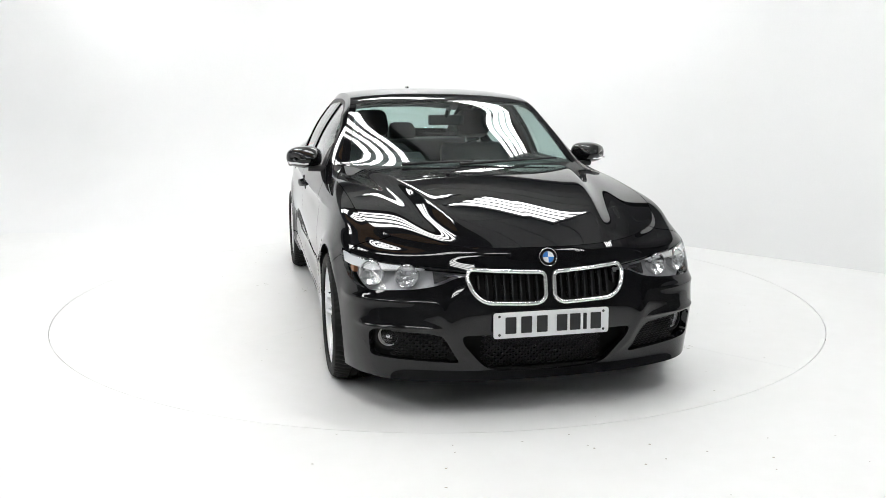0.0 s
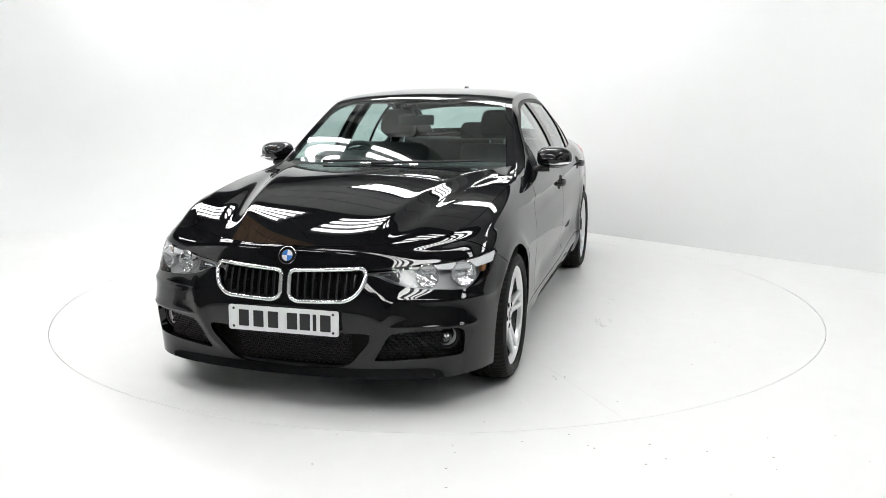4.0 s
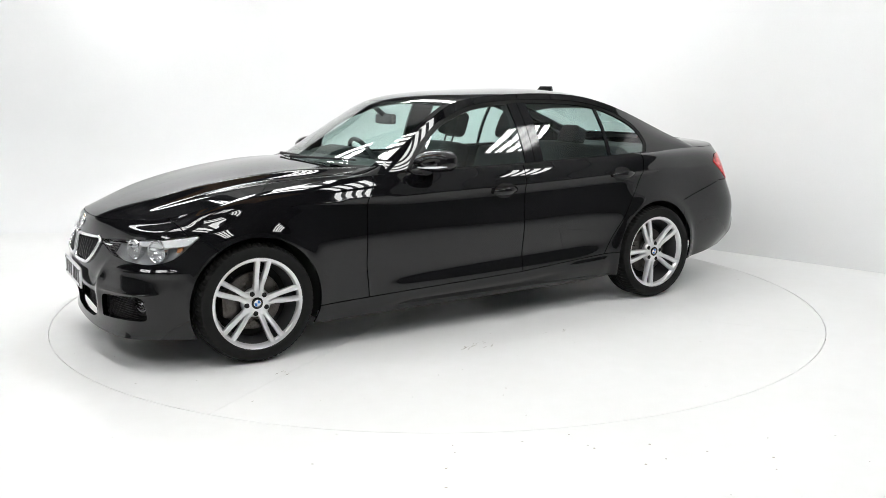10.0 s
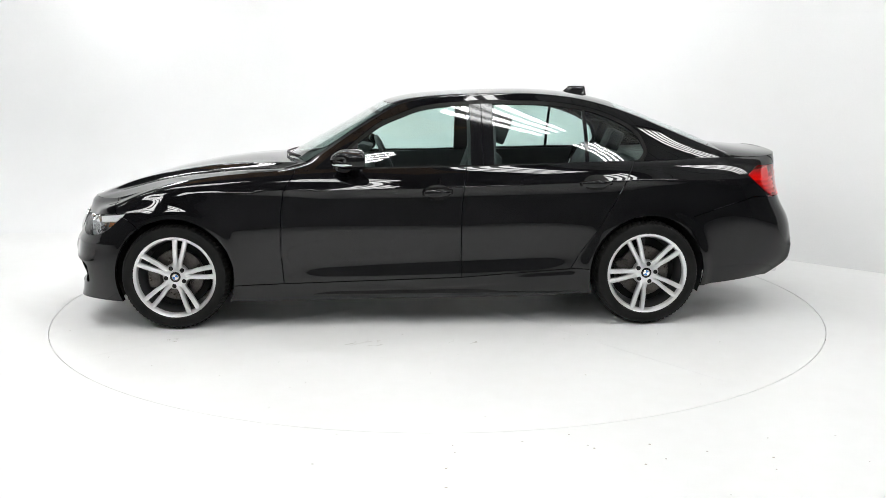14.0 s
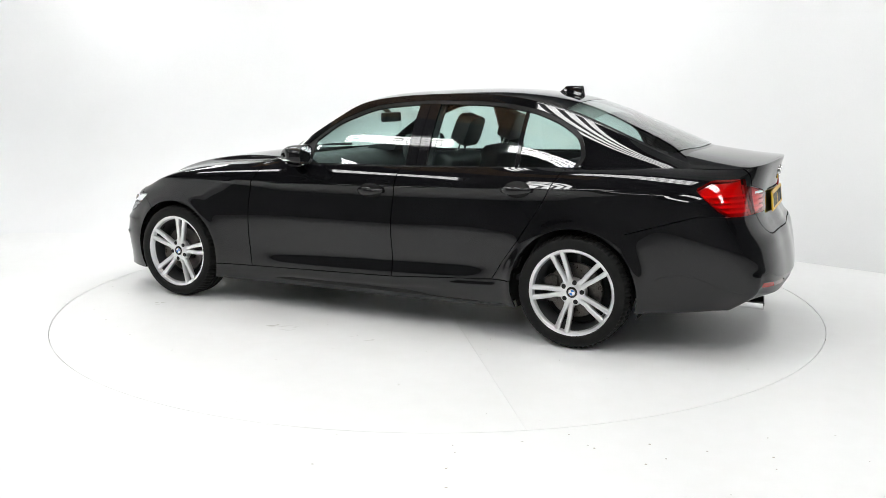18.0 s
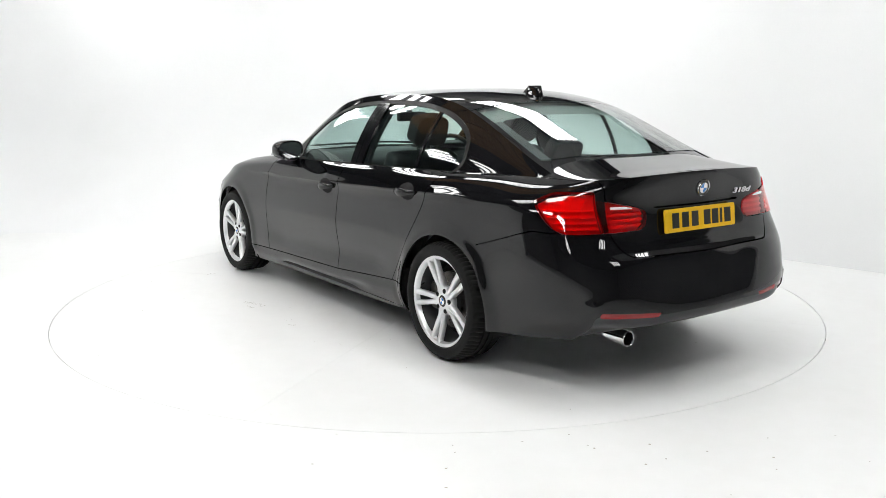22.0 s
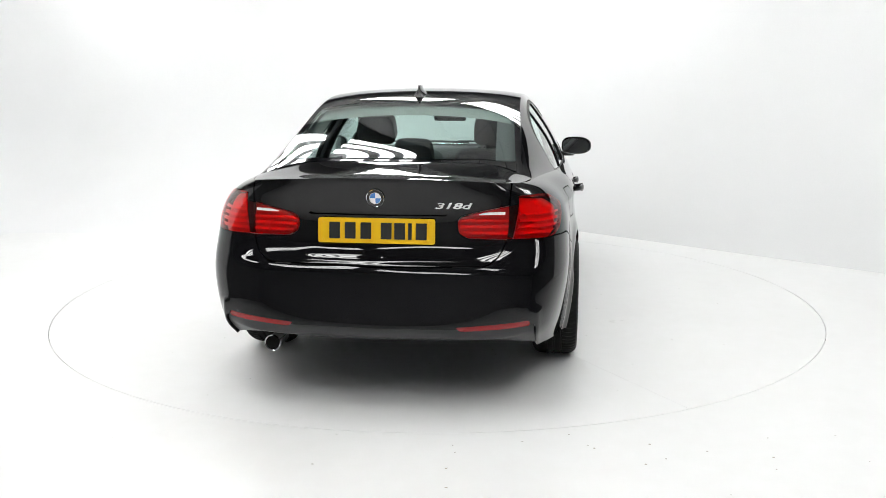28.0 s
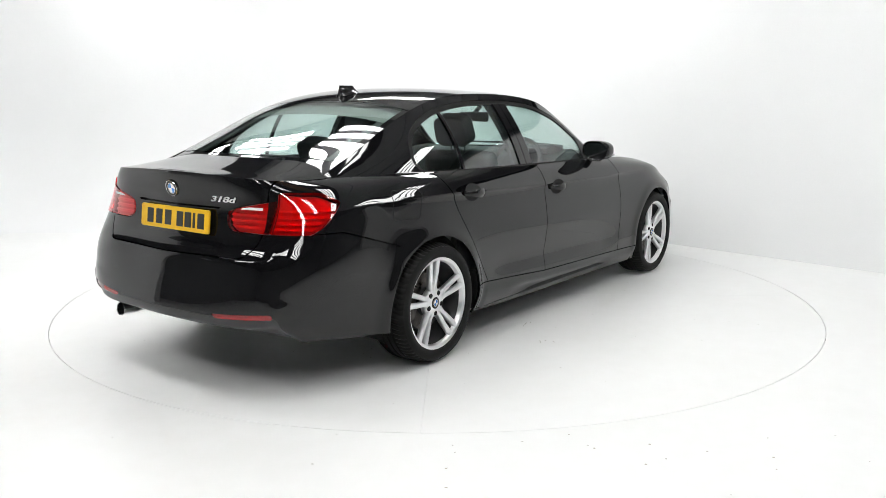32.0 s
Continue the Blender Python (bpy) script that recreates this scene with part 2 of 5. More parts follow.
def ring_relief(P):
    """Creases and flares, as metres outwards."""
    x, y, z = P[..., 0], P[..., 1], P[..., 2]
    side = ramp01(x, -2.15, -2.0) * (1 - ramp01(x, 1.62, 1.75))
    # shoulder crease above the door handles
    zc = 0.826 + 0.022 * (0.4 - x)
    d = z - zc
    amp = 0.012 * ramp01(x, -2.05, -1.5) * (1 - ramp01(x, 0.7, 1.35))
    r = amp * np.exp(-np.where(d > 0, d / 0.034, -d / 0.012)) * side
    r = r - 0.005 * bump(d, -0.06, 0.04) * ramp01(x, -1.75, -1.1) * (1 - ramp01(x, 0.45, 1.0))
    # hollow of the lower doors
    zl = 0.372 - 0.035 * x
    r = r - 0.009 * bump(z, zl + 0.02, 0.06) * ramp01(x, -1.0, -0.7) * (1 - ramp01(x, 0.5, 0.85))
    # the skirt stands proud below the doors
    dl = z - np.interp(x, [-.95, -.285, .78, 1.05], [.349, .301, .270, .262])
    r = r + 0.008 * (1 - ramp01(dl, -.060, -.004)) * ramp01(x, -1.04, -.94) * (1 - ramp01(x, .98, 1.06))
    r = r - 0.012 * bump(dl, -.075, .030) * ramp01(x, -.72, -.45) * (1 - ramp01(x, .45, .70))
    # lip of the boot lid under the plate
    tl = 1 - ramp01(x, -2.12, -1.98)
    r = r + 0.003 * tl * np.exp(-(np.sqrt((z - .693) ** 2 + .012 ** 2) - .012) / .018) * (1 - ramp01(np.abs(y), .26, .40))
    # blades that run down from the grille to the lip, and the swelling under the lamps
    fr = ramp01(x, 1.85, 1.95)
    yr = np.interp(z, [.20, .25, .31, .41, .51, .58], [.30, .335, .385, .436, .475, .49])
    dy = np.abs(y) - yr
    r = r + 0.014 * fr * np.exp(-(np.sqrt(dy ** 2 + .012 ** 2) - .012) / np.where(dy > 0, .045, .028)) * ramp01(z, .21, .29) * (1 - ramp01(z, .44, .58))
    r = r + 0.011 * ramp01(x, 1.72, 1.85) * ramp01(np.abs(y), .40, .64) * np.exp(-(np.sqrt((z - .512) ** 2 + .006 ** 2) - .006) / .020)
    r = r + 0.011 * fr * ramp01(np.abs(y), .42, .52) * np.exp(-np.abs(z - .405) / .012) * (1 - ramp01(np.abs(y), .78, .83))
    # ledge of the rear bumper and its lower corners
    rr = 1 - ramp01(x, -2.12, -1.98)
    r = r + 0.007 * rr * ramp01(z, .56, .635) * (1 - ramp01(z, .645, .675)) * (1 - ramp01(np.abs(y), .45, .68)) + 0.004 * rr * np.exp(-(np.sqrt((z - .485) ** 2 + .006 ** 2) - .006) / np.where(z > .485, .016, .10)) * ramp01(np.abs(y), .42, .64) * (1 - ramp01(np.abs(y), .68, .72)) + 0.011 * rr * np.exp(-(np.sqrt((np.abs(y) - .700) ** 2 + .009 ** 2) - .009) / .016) * ramp01(z, .20, .26) * (1 - ramp01(z, .455, .488))
    # arch flares
    for cx in (1.405, -1.405):
        q = np.hypot(x - cx, z - 0.315)
        r = r + 0.006 * bump(q, 0.368, 0.04) * side
        if cx < 0:
            r = r + 0.013 * bump(q, 0.350, 0.04) * (1 - ramp01(z, .42, .58)) * side
    return r


def outward(f, a, b, ha, hb):
    da = f(a + ha, b) - f(a - ha, b)
    db = f(a, b + hb) - f(a, b - hb)
    n = np.cross(da, db)
    return n / np.maximum(np.linalg.norm(n, axis=-1, keepdims=True), 1e-12)


def ring(s, v):
    s, v = np.asarray(s, float), np.asarray(v, float)
    P = ring_raw(s, v)
    n = outward(ring_raw, s, v, 0.004, 0.01)
    return P - n * ring_relief(P)[..., None] * RING_SIGN


RING_SIGN = 1.0
_m = outward(ring_raw, np.array([S_END * 0.5]), np.array([3.0]), 0.004, 0.01)[0]
RING_SIGN = -1.0 if _m[1] > 0 else 1.0

_TOP = ring(_SG, np.full(700, V_END))


# greenhouse: the rail (pillar, roof edge, pillar) and the middle line over the roof
RAIL = spline("0.72,.727,.935 .58,.708,.998 .40,.668,1.120 .20,.618,1.248 .03,.582,1.328 -.25,.556,1.367 -.6,.551,1.379 -.95,.556,1.360 -1.25,.566,1.290 -1.5,.583,1.195 -1.70,.600,1.110 -1.86,.614,1.048 -2.02,.625,.990")
ROOF = spline(".92,0,.922 .79,0,1.003 .57,0,1.128 .34,0,1.251 .13,0,1.353 -.2,0,1.397 -.6,0,1.412 -.95,0,1.400 -1.27,0,1.340 -1.53,0,1.247 -1.78,0,1.148 -1.93,0,1.082 -2.08,0,1.018")
UB = np.arange(len(RAIL), dtype=float)
U_END = UB[-1]
_UG = np.linspace(0, U_END, 400)
_RAILF, _ROOFF = cubic(UB, RAIL, _UG), cubic(UB, ROOF, _UG)


def line_read(F, q):
    n = len(F)
    q = np.clip(np.asarray(q, float), 0, 1) * (n - 1)
    i = np.clip(np.floor(q).astype(int), 1, n - 3)
    t = (q - i)[..., None]
    return ((-t + 2 * t * t - t ** 3) * F[i - 1] + (2 - 5 * t * t + 3 * t ** 3) * F[i] + (t + 4 * t * t - 3 * t ** 3) * F[i + 1] + (t ** 3 - t * t) * F[i + 2]) / 2


def upper(a, b):
    """a: -1 (right rail) to 1 (left rail); b: along, from the scuttle to the boot."""
    a, b = np.asarray(a, float), np.asarray(b, float)
    R, T = line_read(_RAILF, b / U_END), line_read(_ROOFF, b / U_END)
    k = np.abs(a)
    wr = ramp01(b, 3.4, 4.3) * (1 - ramp01(b, 7.4, 8.2))
    fw, bw = .2 * (1 - ramp01(b, 3.4, 4.4)), .4 * ramp01(b, 7.2, 8.1)
    e = k ** (2 + .6 * fw + .95 * bw) + 0.4 * wr * (k ** 4 - k ** 2)
    P = np.empty(np.broadcast(a, b).shape + (3,))
    P[..., 0] = T[..., 0] + (R[..., 0] - T[..., 0]) * k ** (2 + 0.6 * fw + 1.1 * bw)
    P[..., 1] = R[..., 1] * a
    P[..., 2] = T[..., 2] + (R[..., 2] - T[..., 2]) * e
    return P


# side of the cabin, from the belt line up to the rail: x rules both
_BELT = _TOP[(_TOP[:, 0] < 1.3) & (_TOP[:, 0] > -2.1) & (_TOP[:, 1] > 0.55)]


def belt(x):
    xs = _BELT[::-1, 0]
    return np.stack([x, np.interp(x, xs, _BELT[::-1, 1]), np.interp(x, xs, _BELT[::-1, 2])], -1)


G_BELT = spline("1.0 .62 .42 .22 .02 -.26 -.6 -.95 -1.25 -1.5 -1.72 -1.88 -2.0")[:, 0]


def cabin(b, h):
    """b: along, as for upper; h: 0 at the belt line, 1 at the rail."""
    b, h = np.broadcast_arrays(np.asarray(b, float), np.asarray(h, float))
    R = line_read(_RAILF, b / U_END)
    B = belt(np.interp(b, UB, G_BELT))
    bow = 0.028 * np.sin(np.pi * np.clip(h, 0, 1)) * np.clip((R[..., 2] - B[..., 2]) / 0.35, 0, 1)
    P = B + (R - B) * h[..., None]
    P[..., 1] += bow
    return P


# bonnet: a patch across from joint to joint
_NOSE = _TOP[: int(np.argmax(_TOP[:, 1] > 0.60))]         # front edge, middle to corner
_SIDE = _TOP[len(_NOSE) - 1:]
_SIDE = _SIDE[(_SIDE[:, 0] > 0.50) & (_SIDE[:, 1] > 0.3)]


def arc(F):
    """The polyline F as evenly spaced points."""
    d = np.concatenate([[0], np.cumsum(np.linalg.norm(np.diff(F, axis=0), axis=1))])
    q = np.linspace(0, d[-1], 240)
    return np.stack([np.interp(q, d, F[:, k]) for k in range(3)], -1)


_NOSEA, _SIDEA = arc(_NOSE), arc(_SIDE)
COWL = (0.83, 0.982)      # x and z of the bonnet's rear edge in the middle


def bonnet(a, b):
    """a: -1 to 1 across; b: 0 at the nose, 1 at the scuttle."""
    a, b = np.broadcast_arrays(np.asarray(a, float), np.asarray(b, float))
    k = np.abs(a)
    sg = np.where(a < 0, -1.0, 1.0)
    f = line_read(_NOSEA, k)
    side = line_read(_SIDEA, b)
    cor, end = _SIDEA[0], _SIDEA[-1]
    mid0 = _NOSEA[0]
    # rear edge, curved in plan
    rear = np.stack([COWL[0] + (end[0] - COWL[0]) * k ** 2, end[1] * k, COWL[1] + (end[2] - COWL[1]) * k ** 2.2], -1)
    bb, kk = b[..., None], k[..., None]
    # middle line with its own crown
    t = b
    mid = np.stack([mid0[0] + (COWL[0] - mid0[0]) * t, 0 * t, mid0[2] + (COWL[1] - mid0[2]) * (1 - np.abs(1 - t) ** 1.95)], -1)
    lin_b = f * (1 - bb) + rear * bb
    mixk = kk ** 2
    lin_k = mid * (1 - mixk) + side * mixk
    lin_k[..., 1] = side[..., 1] * k
    c00, c10, c01, c11 = mid0, cor, np.array([COWL[0], 0, COWL[1]]), end
    bil = (c00 * (1 - mixk) + c10 * mixk) * (1 - bb) + (c01 * (1 - mixk) + c11 * mixk) * bb
    bil[..., 1] = (cor[1] * (1 - b) + end[1] * b) * k
    P = lin_b + lin_k - bil
    # two creases that run from the grille towards the pillars, and a flat dome between them
    yc = 0.30 + 0.30 * b
    d = np.abs(P[..., 1]) - yc
    fade = ramp01(b, 0.0, 0.25) * (1 - 0.6 * ramp01(b, 0.7, 1.0))
    e = np.sqrt(d ** 2 + .016 ** 2) - .016
    P[..., 2] += 0.016 * fade * np.where(d > 0, np.exp(-e / 0.030), np.exp(-e / 0.12))
    P[..., 2] -= 0.010 * fade * bump(d, 0.085, 0.06)
    P[..., 1] *= sg
    return P


# boot lid's top
_BK = _TOP[(_TOP[:, 0] < -1.80)]
_BCOR = int(np.argmax(_BK[:, 0] < -2.19))
_BSIDEA, _BTAILA = arc(_BK[: _BCOR + 1]), arc(_BK[_BCOR:][::-1])
BOOT_F = (-1.905, 1.076)


def boot(a, b):
    """a: -1 to 1 across; b: 0 at the rear window, 1 at the lip."""
    a, b = np.broadcast_arrays(np.asarray(a, float), np.asarray(b, float))
    k = np.abs(a)
    sg = np.where(a < 0, -1.0, 1.0)
    side, tail = line_read(_BSIDEA, b), line_read(_BTAILA, k)
    st, cor = _BSIDEA[0], _BSIDEA[-1]
    fr = np.stack([BOOT_F[0] + (st[0] - BOOT_F[0]) * k ** 2, st[1] * k, BOOT_F[1] + (st[2] - BOOT_F[1]) * k ** 4.5], -1)
    end = _BTAILA[0]
    bb, m = b[..., None], (k ** 4.5)[..., None]
    f0 = np.array([BOOT_F[0], 0, BOOT_F[1]])
    sag = 4 * b * (1 - b) * -0.006
    mid = f0 * (1 - bb) + end * bb
    mid[..., 2] += sag
    lin_k = mid * (1 - m) + side * m
    lin_k[..., 1] = side[..., 1] * k
    lin_b = fr * (1 - bb) + tail * bb
    bil = (f0 * (1 - m) + st * m) * (1 - bb) + (end * (1 - m) + cor * m) * bb
    bil[..., 1] = (st[1] * (1 - b) + cor[1] * b) * k
    P = lin_b + lin_k - bil
    P[..., 2] += 0.002 * ramp01(b, 0.72, 1.0) * (1 - k ** 6)      # lip
    P[..., 1] *= sg
    return P


# ---------------- cutting panels out of the surfaces ----------------
def poly_sd(px, pz, poly):
    """Signed distance, positive inside, to a closed polygon in a plane."""
    poly = np.asarray(poly, float)
    d = np.full(np.shape(px), 1e9)
    inside = np.zeros(np.shape(px), bool)
    n = len(poly)
    for i in range(n):
        (x0, z0), (x1, z1) = poly[i], poly[(i + 1) % n]
        ex, ez = x1 - x0, z1 - z0
        wx, wz = px - x0, pz - z0
        t = np.clip((wx * ex + wz * ez) / (ex * ex + ez * ez + 1e-15), 0, 1)
        d = np.minimum(d, np.hypot(wx - ex * t, wz - ez * t))
        cond = (z0 <= pz) != (z1 <= pz)
        with np.errstate(divide="ignore", invalid="ignore"):
            xi = x0 + (pz - z0) * ex / (z1 - z0 if z1 != z0 else 1e-12)
        inside ^= cond & (px < xi)
    return np.where(inside, d, -d)


def rounded(poly, r, n=5):
    """The polygon with its corners rounded (r: one radius or one for each corner)."""
    out = []
    P = [np.array(p, float) for p in poly]
    rs = r if isinstance(r, (list, tuple)) else [r] * len(P)
    for i, p in enumerate(P):
        a, b = P[i - 1] - p, P[(i + 1) % len(P)] - p
        k = min(rs[i], 0.45 * np.linalg.norm(a), 0.45 * np.linalg.norm(b))
        s, e = p + a / np.linalg.norm(a) * k, p + b / np.linalg.norm(b) * k
        for t in np.linspace(0, 1, n):
            out.append((1 - t) ** 2 * s + 2 * t * (1 - t) * p + t * t * e)
    return np.array(out)


def panel(f, ra, rb, na, nb, cuts, depth=0.012, flip=False, mirror=False, shift=0.0, ha=0.003, hb=0.006, lip=True):
    """A mesh cut from the surface f over the ranges ra, rb: it stays where every value of cuts(P, a, b) is positive."""
    a = np.linspace(ra[0], ra[1], na + 1)
    b = np.linspace(rb[0], rb[1], nb + 1)
    A, B = np.meshgrid(a, b)
    P = f(A, B)
    Fs = np.stack([np.broadcast_to(c, A.shape) for c in cuts(P, A, B)], -1) if cuts else np.ones(A.shape + (1,))
    nf = Fs.shape[-1]
    key, verts, faces = {}, [], []

    def vid(p):
        k = (round(p[0], 6), round(p[1], 6))
        if k not in key:
            key[k] = len(verts)
            verts.append((p[0], p[1]))
        return key[k]
    pos = Fs > 0
    allin = pos.all(-1)
    cell_in = allin[:-1, :-1] & allin[1:, :-1] & allin[:-1, 1:] & allin[1:, 1:]
    anyp = pos[:-1, :-1] | pos[1:, :-1] | pos[:-1, 1:] | pos[1:, 1:]
    cell_any = anyp.all(-1)
    for j, i in zip(*np.nonzero(cell_any)):
        quad = [(j, i), (j, i + 1), (j + 1, i + 1), (j + 1, i)]
        if cell_in[j, i]:
            faces.append([vid((A[q], B[q])) for q in quad])
            continue
        pts = [np.concatenate([[A[q], B[q]], Fs[q]]) for q in quad]
        for k in range(nf):
            out = []
            for n in range(len(pts)):
                p, q = pts[n], pts[(n + 1) % len(pts)]
                if p[2 + k] > 0:
                    out.append(p)
                if (p[2 + k] > 0) != (q[2 + k] > 0):
                    t = p[2 + k] / (p[2 + k] - q[2 + k])
                    out.append(p + (q - p) * t)
            pts = out
            if len(pts) < 3:
                break
        if len(pts) >= 3:
            ids = [vid(p) for p in pts]
            ids = [v for n, v in enumerate(ids) if v != ids[n - 1]]
            if len(set(ids)) >= 3:
                faces.append(ids)
    if not faces:
        return None
    uv = np.array(verts)
    co = f(uv[:, 0], uv[:, 1])
    nr = outward(f, uv[:, 0], uv[:, 1], ha, hb)
    if flip:
        nr = -nr
    co = co + nr * shift
    # faces turned to agree with the normals
    f0 = faces[len(faces) // 2]
    g = np.cross(co[f0[1]] - co[f0[0]], co[f0[2]] - co[f0[0]])
    if np.dot(g, nr[f0[0]]) < 0:
        faces = [fc[::-1] for fc in faces]
    nv = len(co)
    fl = []
    if lip and depth:
        used = {}
        for fc in faces:
            for n in range(len(fc)):
                e = (fc[n], fc[(n + 1) % len(fc)])
                used[e] = used.get(e, 0) + 1
        rim = [e for e in used if (e[1], e[0]) not in used]
        ids = sorted({v for e in rim for v in e})
        m1 = {v: nv + i for i, v in enumerate(ids)}
        m2 = {v: nv + len(ids) + i for i, v in enumerate(ids)}
        co = np.concatenate([co, co[ids], co[ids] - nr[ids] * depth])
        fl = [[m1[e[1]], m1[e[0]], m2[e[0]], m2[e[1]]] for e in rim]
    if mirror:
        co = co * np.array([1, -1, 1])
        nr = nr * np.array([1, -1, 1])
        faces = [fc[::-1] for fc in faces]
        fl = [fc[::-1] for fc in fl]
    return co, faces, fl, nr


def panel_mesh(name, data):
    co, faces, fl, nr = data
    me = bpy.data.meshes.new(name)
    me.from_pydata([tuple(c) for c in co], [], faces + fl)
    me.polygons.foreach_set("use_smooth", [True] * len(faces) + [False] * len(fl))
    loops = []
    for fc in faces:
        loops += [tuple(nr[v]) for v in fc]
    loops += [(0.0, 0.0, 0.0)] * sum(len(fc) for fc in fl)
    me.normals_split_custom_set(loops)
    me.update()
    return me


# ---------------- small kit ----------------
def part(name, data, mat, parent, label="", loc=None):
    """One mesh object under a thing or a part. data: a bmesh, a mesh or panel() data."""
    if isinstance(data, tuple):
        data = panel_mesh(name, data)
    elif isinstance(data, bmesh.types.BMesh):
        me = bpy.data.meshes.new(name)
        data.to_mesh(me)
        data.free()
        data = me
    if not data.materials:
        data.materials.append(mat)
    ob = new(name, data)
    ob.parent = parent
    if loc is not None:
        ob.location = loc
    if label:
        ob["label"] = label
    return ob


def thing(name, label, category, loc=(0, 0, 0), group="", kind=""):
    ob = new(name)
    ob.empty_display_size = 0.1
    ob.location = loc
    return tagged(ob, label, category, group, kind)


def bm_box(lo, hi, bevel=0.0, seg=2):
    bm = bmesh.new()
    bmesh.ops.create_cube(bm, size=1)
    for v in bm.verts:
        for k in range(3):
            v.co[k] = lo[k] if v.co[k] < 0 else hi[k]
    if bevel:
        bmesh.ops.bevel(bm, geom=bm.edges[:], offset=bevel, segments=seg, profile=0.6, affect="EDGES")
        smooth(bm)
    return bm


def smooth(bm, angle=35):
    for f in bm.faces:
        f.smooth = True
    for e in bm.edges:
        e.smooth = len(e.link_faces) == 2 and e.calc_face_angle(0) < radians(angle)
    return bm


def bm_lathe(profile, n=64, axis="y", closed=False):
    """profile: (radius, along) pairs turned about the axis."""
    bm = bmesh.new()
    rings = []
    for r, h in profile:
        row = []
        for i in range(n):
            t = 2 * math.pi * i / n
            c, s = r * math.cos(t), r * math.sin(t)
            row.append(bm.verts.new({"y": (c, h, s), "z": (c, s, h), "x": (h, c, s)}[axis]))
        rings.append(row)
    pairs = list(zip(rings, rings[1:])) + ([(rings[-1], rings[0])] if closed else [])
    for a, b in pairs:
        for i in range(n):
            bm.faces.new((a[i], a[(i + 1) % n], b[(i + 1) % n], b[i]))
    bmesh.ops.remove_doubles(bm, verts=bm.verts[:], dist=1e-6)
    bmesh.ops.recalc_face_normals(bm, faces=bm.faces[:])
    return smooth(bm)


def bm_tube(path, r, n=10, cap=True, closed=False):
    bm = bmesh.new()
    path = [Vector(p) for p in path]
    rows = []
    m = len(path)
    up = Vector((0, 0, 1))
    for i, p in enumerate(path):
        if closed:
            d = path[(i + 1) % m] - path[i - 1]
        else:
            d = path[min(i + 1, m - 1)] - path[max(i - 1, 0)]
        d.normalize()
        u = d.cross(up if abs(d.z) < 0.95 else Vector((1, 0, 0))).normalized()
        w = u.cross(d)
        rr = r[i] if isinstance(r, (list, tuple)) else r
        rows.append([bm.verts.new(p + (u * math.cos(2 * math.pi * k / n) + w * math.sin(2 * math.pi * k / n)) * rr) for k in range(n)])
    pairs = list(zip(rows, rows[1:])) + ([(rows[-1], rows[0])] if closed else [])
    for a, b in pairs:
        for k in range(n):
            bm.faces.new((a[k], a[(k + 1) % n], b[(k + 1) % n], b[k]))
    if cap and not closed:
        bm.faces.new(rows[0][::-1])
        bm.faces.new(rows[-1])
    bmesh.ops.recalc_face_normals(bm, faces=bm.faces[:])
    return smooth(bm)


def bm_prism(poly, lo, hi, axis="y", bevel=0.0, seg=2):
    """The polygon, in the plane across the axis, drawn out from lo to hi."""
    bm = bmesh.new()

    def at(p, h):
        return {"y": (p[0], h, p[1]), "x": (h, p[0], p[1]), "z": (p[0], p[1], h)}[axis]
    a = [bm.verts.new(at(p, lo)) for p in poly]
    b = [bm.verts.new(at(p, hi)) for p in poly]
    n = len(poly)
    bm.faces.new(a)
    bm.faces.new(b[::-1])
    for i in range(n):
        bm.faces.new((a[i], b[i], b[(i + 1) % n], a[(i + 1) % n]))
    bmesh.ops.recalc_face_normals(bm, faces=bm.faces[:])
    if bevel:
        bmesh.ops.bevel(bm, geom=bm.edges[:], offset=bevel, segments=seg, profile=0.6, affect="EDGES", clamp_overlap=True)
    return smooth(bm)


def bm_grid(fn, na, nb, closed_a=False):
    """A sheet from fn(i, j) -> point."""
    bm = bmesh.new()
    V = [[bm.verts.new(fn(i, j)) for i in range(na + (0 if closed_a else 1))] for j in range(nb + 1)]
    w = len(V[0])
    for j in range(nb):
        for i in range(na):
            bm.faces.new((V[j][i], V[j][(i + 1) % w], V[j + 1][(i + 1) % w], V[j + 1][i]))
    return smooth(bm, 60)


def bm_join(*bms):
    out = bmesh.new()
    for b in bms:
        me = bpy.data.meshes.new("join")
        b.to_mesh(me)
        out.from_mesh(me)
        bpy.data.meshes.remove(me)
        b.free()
    return out


def bm_move(bm, m):
    bmesh.ops.transform(bm, matrix=m, verts=bm.verts[:])
    return bm


# ---------------- the studio ----------------
def floor_sheet():
    bm = bmesh.new()
    n = 256
    rows = []
    for r, sq in ((TT_R + 0.0025, 0), (3.0, 0), (4.5, 0), (7.0, 0.0), (16.0, 0)):
        rows.append([bm.verts.new((r * math.cos(2 * math.pi * i / n), r * math.sin(2 * math.pi * i / n), 0)) for i in range(n)])
    low = [bm.verts.new((v.co.x, v.co.y, -0.05)) for v in rows[0]]
    for a, b in zip(rows, rows[1:]):
        for i in range(n):
            bm.faces.new((a[i], a[(i + 1) % n], b[(i + 1) % n], b[i]))
    for i in range(n):
        bm.faces.new((low[i], low[(i + 1) % n], rows[0][(i + 1) % n], rows[0][i]))
    bmesh.ops.recalc_face_normals(bm, faces=bm.faces[:])
    return bm


